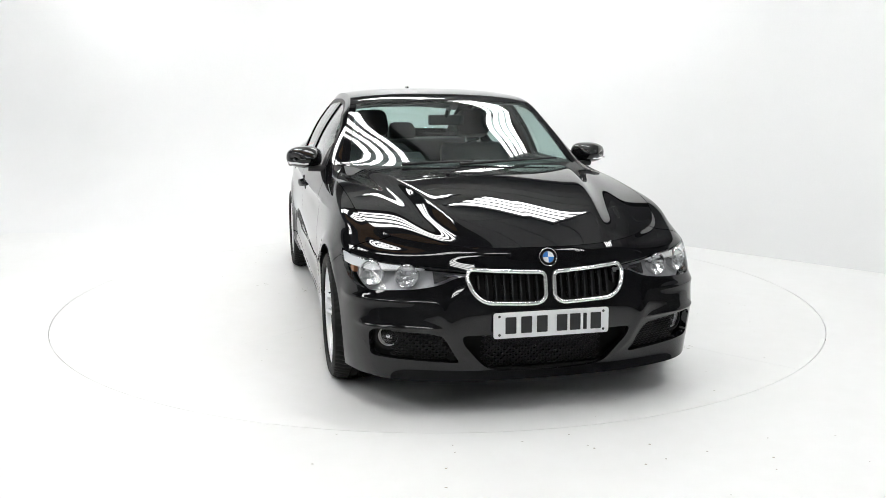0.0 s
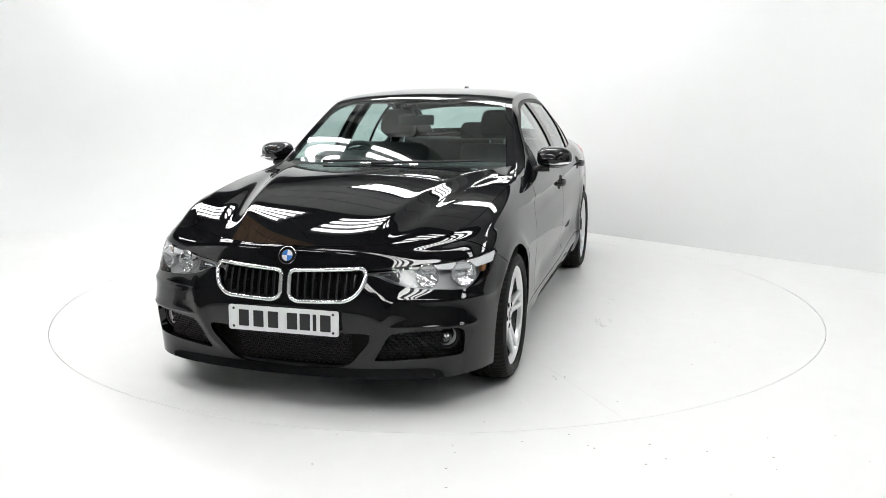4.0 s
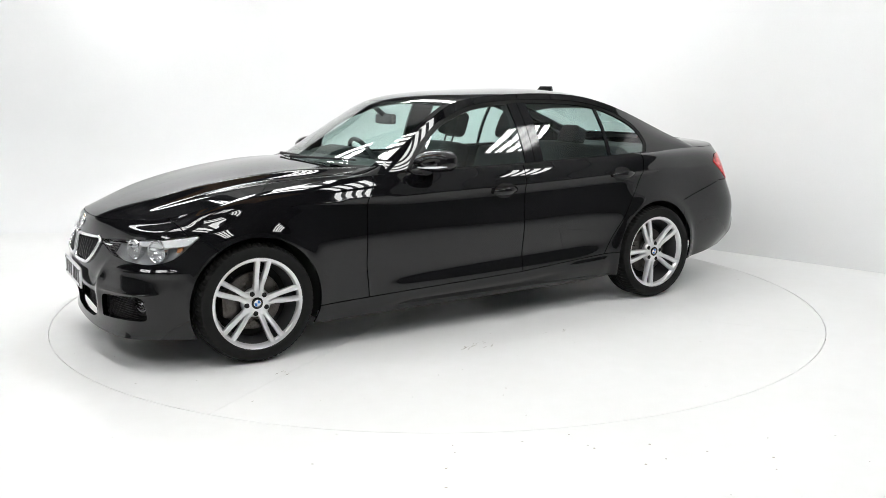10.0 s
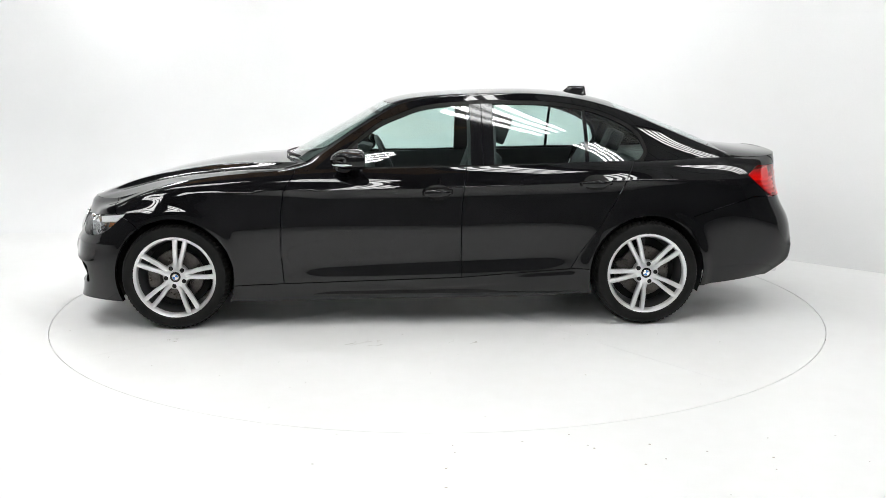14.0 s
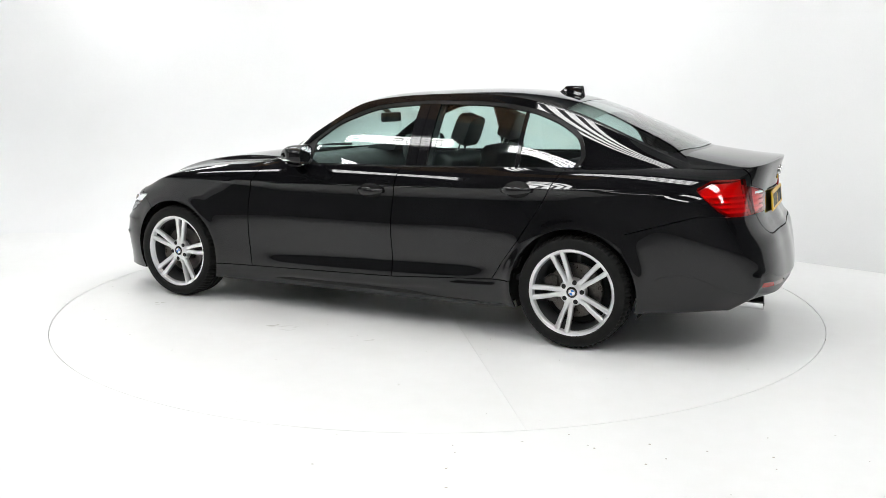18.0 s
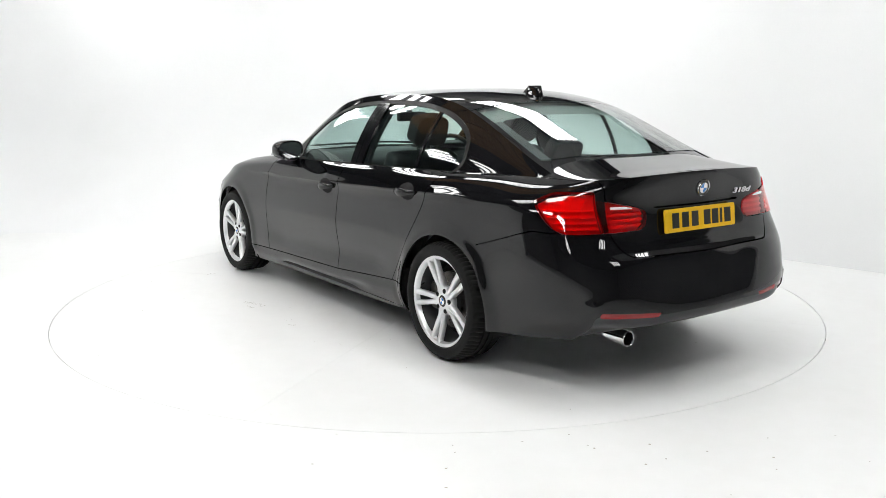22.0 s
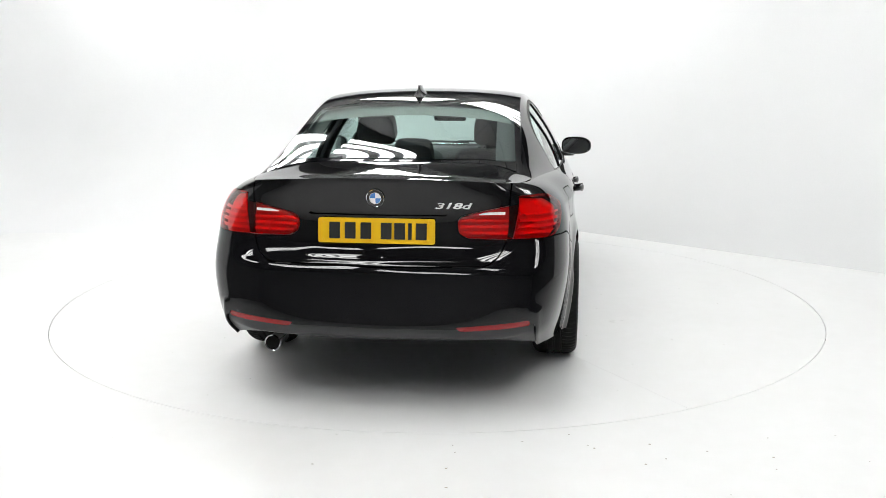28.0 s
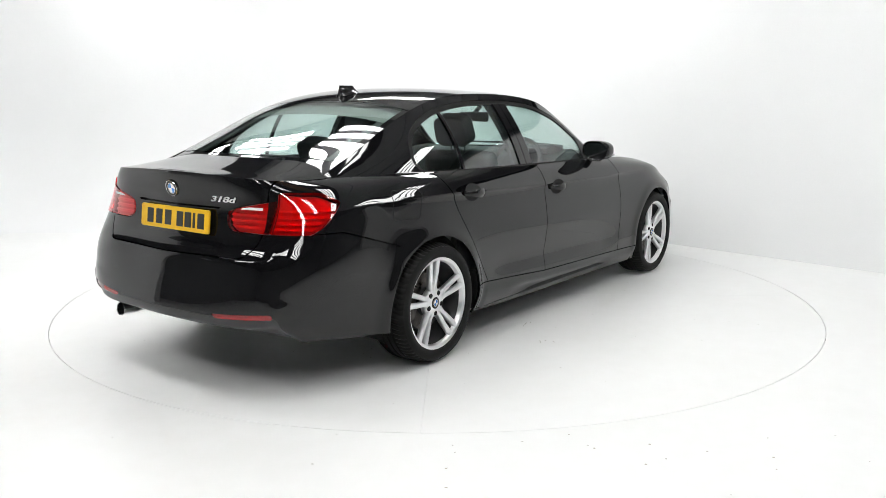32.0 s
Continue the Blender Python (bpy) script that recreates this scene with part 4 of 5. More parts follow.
for sg in (1, -1):
    rail = []
    for yy, zz in even(KIDNEY, 72):
        rail.append((nose_x(yy, zz) + .005, sg * yy, zz))
    k = part("grille", bm_tube(rail, .0092, 12, closed=True), GRILLERIM, car, "chrome-framed kidney-shaped grille", OFF)
    part("grille_back", nose(lambda P, a, b: [sd(P, KIDNEY, 0.012), sg * a - .001], w=.5, shift=-0.055, v0=2.4, v1=5, nv=30, lip=False), DARK, k)
    for i in range(8):
        y = 0.055 + 0.036 * i
        zt = 0.627 if y < .3 else .627 - (y - .3) * .9
        zb = 0.517 if y < .26 else .517 + (y - .26) * 1.1
        x0, x1 = nose_x(y, zb), nose_x(y, zt)
        bm = bmesh.new()
        prof = [(0.004, -.006), (.002, .0), (-.002, .0), (-.004, -.006), (-.003, -.05), (.003, -.05)]
        rows = []
        for zz, xx in ((zb, x0), ((zb + zt) / 2, (x0 + x1) / 2 + .004), (zt, x1)):
            rows.append([bm.verts.new((xx + d, sg * y + w, zz)) for w, d in prof])
        for A, B in zip(rows, rows[1:]):
            for n in range(6):
                bm.faces.new((A[n], A[(n + 1) % 6], B[(n + 1) % 6], B[n]))
        bmesh.ops.recalc_face_normals(bm, faces=bm.faces[:])
        part("grille_bar", bm, BARGLOSS, k, "gloss black grille bar")


def honeycomb(y0, y1, z0, z1, inside, dx, cell=0.022, bar=0.0026):
    """A mesh of hexagon cells that follows the nose, dx behind it."""
    bm = bmesh.new()
    r = cell / 2
    hx, hz = cell * 1.25, cell * 0.62
    j = 0
    z = z0
    while z < z1:
        y = y0 + (hx / 2 if j % 2 else 0)
        while y < y1:
            if inside(y, z) > -r * 0.4:
                pts = [(y + r * 1.2 * cx, z + r * 0.62 * cz) for cx, cz in ((-.55, -1), (.55, -1), (1, 0), (.55, 1), (-.55, 1), (-1, 0))]
                inn = [(y + (p[0] - y) * .78, z + (p[1] - z) * .70) for p in pts]
                x = nose_x(y, z) - dx
                xs = [nose_x(*p) - dx for p in pts]
                o = [bm.verts.new((xx, *p)) for xx, p in zip(xs, pts)]
                n = [bm.verts.new((xx, *p)) for xx, p in zip(xs, inn)]
                d = [bm.verts.new((xx - .012, *p)) for xx, p in zip(xs, inn)]
                for q in range(6):
                    e = (q + 1) % 6
                    bm.faces.new((o[q], o[e], n[e], n[q]))
                    bm.faces.new((n[q], n[e], d[e], d[q]))
            y += hx
        z += hz
        j += 1
    bmesh.ops.recalc_face_normals(bm, faces=bm.faces[:])
    return bm


def in_poly(poly):
    return lambda y, z: float(poly_sd(np.array(abs(y)), np.array(z), poly))


intake = part("lower_intake", nose(lambda P, a, b: [sd(P, INTAKE, .012)], w=.6, shift=-0.09, v0=.1, v1=3, nv=30, lip=False), DARK, car, "dark lower air intake", OFF)
part("intake_floor", bm_box((1.80, -.40, .178), (2.045, .40, .196), .004, 1), DARK, intake)
part("intake_duct", bm_box((1.72, -.47, .19), (1.985, .47, .43), .01, 1), DARK, intake)
for sg in (1, -1):
    part("duct_wall", bm_box((1.85, sg * .412 - .012, .185), (2.048, sg * .412 + .012, .41)), DARK, intake)
part("intake_mesh", honeycomb(-.30, .30, .215, .375, lambda y, z: min(in_poly(INTAKE)(y, z), .27 - abs(y)), .06), SATIN, intake, "black honeycomb mesh")
for sg in (1, -1):
    fb = part("side_intake", nose(lambda P, a, b: [sd(P, FOGBOX, .012), sg * a], w=1.1, shift=-0.055, v0=0, v1=3, nv=40, lip=False), DARK, car, "dark side air intake", OFF)
    mesh = honeycomb(.41, .66, .245, .385, lambda y, z: in_poly(FOGBOX)(y, z) - .008, .035)
    if sg < 0:
        mesh = bm_move(mesh, Matrix.Diagonal((1, -1, 1, 1)))
        bmesh.ops.reverse_faces(mesh, faces=mesh.faces[:])
    part("intake_mesh", mesh, SATIN, fb, "black honeycomb mesh")
    fog = thing("fog_lamp", "", "")
    fog.parent = car
    fog.location = (1.945 + CAR_X, sg * .676 + CAR_Y, .345)
    fog.rotation_euler = (0, 0, sg * radians(24))
    fog["label"] = "round clear fog lamp"
    part("bezel", bm_lathe([(.064, -.03), (.062, .004), (.052, .008), (.046, -.004), (.044, -.03)], 32, "x"), SATIN, fog, "black bezel")
    part("reflector_bowl", bm_lathe([(.001, -.028), (.024, -.022), (.038, -.006), (.044, .002)], 32, "x"), FOGIN, fog, "silver reflector bowl")
    part("bulb_shield", bm_lathe([(.0005, .004), (.010, .001), (.012, -.02)], 16, "x"), SILVERIN, fog)
    part("lens", bm_lathe([(.0005, .016), (.02, .014), (.036, .008), (.044, -.002), (.043, -.005), (.035, .004), (.02, .010), (.0005, .012)], 32, "x"), CLEAR, fog, "clear domed lens")

# --- headlamps
def faceted_bowl(r):
    """A reflector of flat facets, opening along +x."""
    bm = bmesh.new()
    rows = []
    for k, (q, d) in enumerate(((.14, -.027), (.45, -.023), (.75, -.013), (1.0, 0.0))):
        rows.append([bm.verts.new((d + (.003 if (i + k) % 2 else 0), r * q * math.cos(2 * math.pi * (i + .5 * k) / 14), r * q * math.sin(2 * math.pi * (i + .5 * k) / 14))) for i in range(14)])
    for A, B in zip(rows, rows[1:]):
        for i in range(14):
            bm.faces.new((A[i], B[i], A[(i + 1) % 14]))
            bm.faces.new((A[(i + 1) % 14], B[i], B[(i + 1) % 14]))
    bmesh.ops.recalc_face_normals(bm, faces=bm.faces[:])
    return bm


for sg in (1, -1):
    def L(poly, grow=0.0, extra=None, **k):
        return nose(lambda P, a, b: [poly_sd(np.abs(a), Z(P), poly) + grow, sg * a] + (extra(P, a, b) if extra else []), w=1.2, v0=2.5, v1=5.6, nv=70, step=.010, **k)
    h = part("headlamp", L(HLAMP, -0.001, depth=0.006, shift=0.002), CLEAR, car, "clear-lensed headlamp", OFF)
    bowls = []
    for s0, z0, r0 in ((.610, .606, .050), (.775, .613, .054)):
        p0 = ring(np.array([s0]), np.array([3.7]))[0]
        bowls.append((_NP[np.argmin((_NP[:, 2] - z0) ** 2 + (_NP[:, 1] - p0[1]) ** 2)], r0, radians(22 if s0 < .7 else 34) * sg))
    part("housing", L(HLAMP, 0.002, shift=-0.052, lip=False), GREYIN, h, "silver grey lamp housing")
    part("brow", L(HLAMP, -0.004, lambda P, a, b: [Z(P) - np.interp(np.abs(a), [.35, .5, .6, .7, .8, .9, 1.04], [.650, .648, .6405, .638, .636, .640, .652]), np.abs(a) - .49], shift=-0.005, depth=0.02), TRAY, h, "white light strip along the top edge")
    part("turn_signal", L(HLAMP, -0.012, lambda P, a, b: [np.abs(a) - .915, .950 - np.abs(a), Z(P) - .612, .640 - Z(P)], shift=-0.02, depth=0.02), AMBER, h, "amber side reflector")
    for c0, r0, yaw in bowls:
        m = Matrix.Translation((c0[0] - .024, sg * c0[1], c0[2])) @ Matrix.Rotation(yaw, 4, "Z")
        part("lamp_ring", bm_move(bm_lathe([(r0 + .002, -.03), (r0 + .002, .004), (r0, .005), (r0 - .004, .002), (r0 - .005, -.03)], 40, "x"), m), GRILLERIM, h, "chrome ring")
        part("lamp_bowl", bm_move(faceted_bowl(r0 - .004), m), SILVERIN, h, "faceted silver reflector bowl")
        part("bulb_shield", bm_move(bm_lathe([(.0005, -.006), (r0 * .16, -.008), (r0 * .22, -.014), (r0 * .20, -.026)], 20, "x"), m), SILVERIN, h)
    bar = L(HLAMP, -0.012, lambda P, a, b: [.50 - np.abs(a)], shift=-0.010, depth=0.008)
    part("inner_trim", bar, SATIN, h, "dark inner trim")
    bar = nose(lambda P, a, b: [sg * a - .395, .455 - sg * a, Z(P) - .617, .622 - Z(P)], w=.6, v0=3, v1=5, nv=120, shift=-0.002, depth=.006, step=.005)
    if bar:
        part("trim_bar", bar, CHROME, h, "thin chrome bar")

# --- tail lamps
for sg in (1, -1):
    def TL(poly, grow=0.0, extra=None, **k):
        return tail(lambda P, a, b: [poly_sd(np.abs(a), Z(P), poly) + grow, sg * a] + (extra(P, a, b) if extra else []), w=1.1, v0=4.2, v1=6.5, nv=60, step=.010, **k)
    o = part("outer_tail_lamp", TL(TAIL_OUT, -0.001, depth=0.02, shift=0.005), REDLENS, car, "red outer tail lamp", OFF)
    n = part("inner_tail_lamp", TL(TAIL_IN, -0.001, depth=0.02, shift=0.005), REDLENS, car, "red inner tail lamp on the boot lid", OFF)
    part("lamp_body", TL(TAIL_OUT, 0.0, shift=-0.030, lip=False), REDBODY, o, "silver reflector body")
    part("lamp_body", TL(TAIL_IN, 0.0, shift=-0.030, lip=False), REDBODY, n, "silver reflector body")
    for z0, z1 in ((.786, .798), (.812, .824), (.838, .850)):
        part("light_band", TL(TAIL_OUT, -0.016, lambda P, a, b: [Z(P) - z0, z1 - Z(P)], shift=-0.008, depth=0.018), REDBAND, o, "light guide strip")
        part("light_band", TL(TAIL_IN, -0.014, lambda P, a, b: [Z(P) - z0, z1 - Z(P)], shift=-0.008, depth=0.018), REDBAND, n, "light guide strip")
    part("light_band", TL(TAIL_OUT, -0.012, lambda P, a, b: [Z(P) - .866, .874 - Z(P)], shift=-0.008, depth=0.018), REDBAND, o, "light guide strip")
    part("reversing_lens", TL(TAIL_IN, -0.006, lambda P, a, b: [Z(P) - .870, .882 - Z(P), np.abs(a) - .445, .560 - np.abs(a)], shift=0.007, depth=0.003), TRAY, n, "clear reversing lamp strip")

# --- plates, badges and lettering
def plate(name, x, z, mat, tilt, rot, label):
    p = thing(name, label, "")
    p.parent = car
    p.location = (x + CAR_X, CAR_Y, z)
    p.rotation_euler = (0, radians(tilt), radians(rot))
    b = rounded([(-.26, -.0555), (.26, -.0555), (.26, .0555), (-.26, .0555)], .012, 4)
    part("plate_panel", bm_prism(b, -.004, .004, "x", 0.001, 1), mat, p)
    # characters as plain bars
    for yy in (-.185, -.115, -.045, .045, .105, .150, .200):
        w = .008 if yy == .150 else .024
        part("character_bar", bm_box((.0042, yy - w, -.036), (.0052, yy + w, .036), .0015, 1), BARS, p)
    for yy in (-.235, .235):
        for zz in (-.04, .04):
            part("screw_cap", bm_move(bm_lathe([(.0005, .0075), (.004, .007), (.006, .004)], 12, "x"), Matrix.Translation((0, yy, zz))), BARS if mat is WHITEPL else YELLOWPL, p)
    return p


plate("front_number_plate", 2.158, .420, WHITEPL, -2, 0, "white front number plate with plain black bars")
plate("rear_number_plate", tail_x(0, .797) - .006, .797, YELLOWPL, -math.degrees(math.atan((tail_x(0, .84) - tail_x(0, .755)) / .085)), 180, "yellow rear number plate with plain black bars")


def badge(x, z, tilt, r, rot, parent=None):
    e = thing("badge", "round badge with blue and white quarters", "")
    e.parent = parent or car
    e.location = (x + CAR_X, CAR_Y, z)
    e.rotation_euler = (0, radians(tilt), radians(rot))
    part("badge_ring", bm_lathe([(r * .62, .001), (r * .62, .004), (r * .93, .0045), (r * .93, .001)], 40, "x"), GLOSSBLK, e, "black ring")
    part("badge_rim", bm_lathe([(r * .92, -.004), (r * .92, .005), (r * .97, .0065), (r, .004), (r, -.004)], 40, "x"), CHROME, e, "chrome rim")
    part("badge_inner_rim", bm_lathe([(r * .58, .003), (r * .60, .0055), (r * .64, .0055), (r * .66, .003)], 40, "x"), CHROME, e, "chrome rim")
    for q in range(4):
        bm = bmesh.new()
        c = bm.verts.new((.0045, 0, 0))
        arcv = [bm.verts.new((.004, r * .59 * math.cos(math.pi / 2 * (q + k / 8)), r * .59 * math.sin(math.pi / 2 * (q + k / 8)))) for k in range(9)]
        for A, B in zip(arcv, arcv[1:]):
            bm.faces.new((c, A, B))
        bmesh.ops.recalc_face_normals(bm, faces=bm.faces[:])
        part("badge_quarter", bm, BADGEBLUE if q % 2 else BADGEWHITE, e)
    return e


def lean(fx, z):
    return math.degrees(math.atan((fx(0, z + .025) - fx(0, z - .025)) / .05))


badge(nose_x(0, .694) + .002, .694, lean(nose_x, .694), .041, 0)
badge(tail_x(0, .942) - .002, .942, -lean(tail_x, .942), .041, 180)


def lettering(text, size, mat, parent, m):
    cu = bpy.data.curves.new("letters", "FONT")
    cu.offset = .0011
    cu.body, cu.size, cu.extrude, cu.bevel_depth, cu.align_x, cu.shear = text, size, .0015, .0002, "CENTER", 0.25
    tmp = bpy.data.objects.new("letters", cu)
    me = bpy.data.meshes.new_from_object(tmp)
    bpy.data.objects.remove(tmp)
    me.transform(m)
    me.materials.clear()
    me.materials.append(mat)
    return part("lettering", me, mat, parent, "chrome model lettering", OFF)


lx = tail_x(.332, .905)
LYAW = math.atan((tail_x(.41, .905) - tail_x(.25, .905)) / .16)
lettering("318d", .054, LETTER, car, Matrix.Translation((lx - .004, -.332, .897)) @ Matrix.Rotation(LYAW, 4, "Z") @ Matrix(((0, 0, -1, 0), (-1, 0, 0, 0), (0, 1, 0, 0), (0, 0, 0, 1))) @ Matrix.Diagonal((1.42, .66, 1, 1)))

# --- handles, mirrors, fin, wipers, pipe
_a, _b = np.meshgrid(np.linspace(RS[7], RS[11], 200), np.linspace(4.0, V_END, 120))
_FP = ring(_a, _b).reshape(-1, 3)


def flank_y(x, z):
    """y of the flank at x, z."""
    return _FP[np.argmin((_FP[:, 0] - x) ** 2 + (_FP[:, 2] - z) ** 2), 1]


def handle(m, x0, x1, z0):
    """A grab handle that bows out over the door; its cup is no hollow."""
    sg = -1 if m else 1
    xm = (x0 + x1) / 2
    y0 = flank_y(xm, z0)
    bm = bmesh.new()
    n = 14
    rows = []
    for i in range(n + 1):
        t = i / n
        x = x0 + (x1 - x0) * t
        out = .004 + .036 * math.sin(math.pi * t) ** .6
        hh = .0225 * (0.55 + 0.45 * math.sin(math.pi * min(1, t * 1.15)))
        zz = z0 + .006 * t
        rows.append([bm.verts.new((x, sg * (y0 + out + dy), zz + dz)) for dy, dz in ((-.010, -hh * .8), (0, -hh), (.006, -hh * .5), (.008, 0), (.006, hh * .6), (0, hh), (-.010, hh * .8))])
    for A, B in zip(rows, rows[1:]):
        for q in range(7):
            bm.faces.new((A[q], A[(q + 1) % 7], B[(q + 1) % 7], B[q]))
    bm.faces.new(rows[0])
    bm.faces.new(rows[-1][::-1])
    bmesh.ops.recalc_face_normals(bm, faces=bm.faces[:])
    return smooth(bm, 60)


for mir in (False, True):
    for x0, x1, z0 in ((-.055, -.235, .806), (-.985, -1.175, .858)):
        h = part("door_handle", handle(mir, x0, x1, z0), PAINT, car, "black grab handle", OFF)
        # flat dark patch on the door skin, painted as the shade of a cup
        cup = flank(mir, lambda P, a, b: [.046 - np.hypot((X(P) - (x0 + x1) / 2) * .60, Z(P) - z0 - .004)], RS[7], RS[11], 4.6, 6.4, .008, shift=0.0015, lip=False, nv=60)
        part("cup_shade", cup, DARK, h)


def mirror_shell(sg):
    """A housing that swells from its nose to an open back; the outer end sweeps back and tapers."""
    prof = ((.108, .02), (.104, .22), (.092, .46), (.070, .70), (.040, .88), (.005, .97), (-.030, 1.0), (-.058, .99), (-.064, .95), (-.060, .90), (-.046, .88))

    def f(i, j):
        x, k = prof[j]
        u = 2 * math.pi * i / 48
        c, q = math.cos(u), math.sin(u)
        y = .106 * math.copysign(abs(c) ** .62, c)
        z = .066 * math.copysign(abs(q) ** .66, q)
        out = max(0.0, y / .106)
        z *= (1 - .20 * out ** 2) if z > 0 else (.90 - .22 * out ** 2)
        y = -.012 + (y + .012) * (.45 + .55 * k if k < .9 else k)
        return (x * (1 - .45 * out ** 2 * (x > 0)) - .018 * out, sg * y, z * k)
    bm = bm_grid(f, 48, len(prof) - 1, True)
    bm.verts.ensure_lookup_table()
    bmesh.ops.holes_fill(bm, edges=[e for e in bm.edges if e.is_boundary and e.verts[0].co.x > .05], sides=60)
    bmesh.ops.recalc_face_normals(bm, faces=bm.faces[:])
    return smooth(bm, 50)


def mirror_face(sg):
    pts = []
    for i in range(40):
        u = 2 * math.pi * i / 40
        c, q = math.cos(u), math.sin(u)
        y, z = .106 * math.copysign(abs(c) ** .62, c), .066 * math.copysign(abs(q) ** .66, q)
        out = max(0.0, y / .106)
        z *= (1 - .20 * out ** 2) if z > 0 else (.90 - .22 * out ** 2)
        pts.append((sg * (-.012 + (y + .012) * .89), z * .89))
    return bm_prism(pts if sg > 0 else pts[::-1], -.056, -.050, "x")


for sg in (1, -1):
    mi = new("door_mirror")
    mi.parent = car
    mi.location = (.365 + CAR_X, sg * .906 + CAR_Y, 1.005)
    mi.rotation_euler = (0, 0, radians(7) * sg)
    mi["label"] = "black door mirror on a short arm"
    part("shell", mirror_shell(sg), PAINT, mi)
    part("mirror_glass", bm_move(mirror_face(sg), Matrix.Rotation(radians(-5), 4, "Y")), MIRROR, mi, "mirror glass")
    part("indicator", bm_tube([(.096, sg * -.03, -.028), (.076, sg * .030, -.027), (.040, sg * .078, -.025), (-.010, sg * .094, -.022)], [.004, .0065, .0065, .004], 8), BADGEWHITE, mi, "white indicator strip")
    part("arm", bm_move(bm_tube([(.03, sg * -.03, -.058), (.035, sg * -.10, -.064), (.045, sg * -.18, -.070)], [.026, .022, .030], 12), Matrix.Diagonal((1.5, 1, .8, 1)) @ Matrix.Translation((-.01, 0, -.012))), SATIN, mi, "black arm")


def fin_mesh():
    """A shark fin: rounded slices that shrink and slide back with height."""
    def f(i, j):
        h = min(1.0, j / 11)
        t = 2 * math.pi * i / 28
        x0, x1 = -.975 - .088 * h ** .8, -1.192 + .018 * h
        cx, hx = (x0 + x1) / 2, (x0 - x1) / 2
        wy = .050 * (1 - h) ** 1.7 + .0125 * (1 - .45 * h)
        if j == 12:
            hx, wy = hx * .6, wy * .3
        c, s_ = math.cos(t), math.sin(t)
        return (cx + hx * c, wy * math.copysign(abs(s_) ** .8, s_), 1.366 + .060 * h - .030 * (1 - h) * ((-(cx + hx * c) - 1.0) / .2))
    bm = bm_grid(f, 28, 12, True)
    bm.faces.new([v for v in bm.verts][-28:])
    bmesh.ops.recalc_face_normals(bm, faces=bm.faces[:])
    return smooth(bm, 50)


part("roof_fin", fin_mesh(), PAINT, car, "black shark-fin aerial", OFF)
for pts in (((-.10, .74), (.25, .84), (.78, .90)), ((-.55, .74), (-.30, .84), (.02, .88))):
    path = [tuple(upper(np.array(a), np.array(b)) + np.array([.006, 0, .014])) for a, b in pts]
    part("wiper", bm_tube([path[0], path[1], path[2]], [.010, .007, .005], 8), SATIN, car, "black wiper", OFF)
pipe = part("exhaust_pipe", bm_move(bm_lathe([(.034, .10), (.036, -.02), (.038, -.03), (.036, -.033), (.032, -.03), (.031, .08)], 36, "x"), Matrix.Translation((-2.325, .484, .275))), CHROME, car, "chrome exhaust tailpipe", OFF)
part("pipe_bore", bm_move(bm_lathe([(.0005, .03), (.0315, .03)], 36, "x"), Matrix.Translation((-2.325, .484, .275))), DARK, pipe)
fl_ = flank(True, lambda P, a, b: [poly_sd(X(P), Z(P), rounded([(-1.50, .92), (-1.70, .925), (-1.72, .78), (-1.52, .77)], .03)) , .004 - poly_sd(X(P), Z(P), rounded([(-1.50, .92), (-1.70, .925), (-1.72, .78), (-1.52, .77)], .03))], RS[9], RS[12], step=.006, shift=.0006, lip=False)
part("fuel_flap_joint", fl_, DARK, car, "joint round the fuel flap", OFF)

# --- under the skin
part("underbody", bm_prism([(1.90, .21), (1.76, .18), (1.05, .18), (-1.05, .2), (-1.75, .26), (-2.3, .34), (-2.3, .60), (-1.85, .66), (-1.70, .62), (-1.10, .62), (-1.02, .42), (1.02, .40), (1.08, .60), (1.72, .60), (1.85, .5), (2.0, .40)], -.60, .60, "y"), DARK, car, "dark underbody", OFF)
for sg in (1, -1):
    part("sill_box", bm_box((-1.02, sg * .60 - .0 if sg > 0 else -.85, .20), (1.02, .85 if sg > 0 else -.60, .42)), DARK, car, "", OFF)
    for cx in (1.405, -1.405):
        bm = bmesh.new()
        rows = []
        for j in range(25):
            t = math.pi * (-.12 + 1.24 * j / 24)
            r = .365
            rows.append([bm.verts.new((cx + r * math.cos(t), sg * yy, HUB_Z + r * math.sin(t))) for yy in (.60, .815 if cx > 0 else .795)])
        for A, B in zip(rows, rows[1:]):
            bm.faces.new((A[0], A[1], B[1], B[0]))
        part("arch_liner", smooth(bm), DARK, car, "black wheel arch liner", OFF)


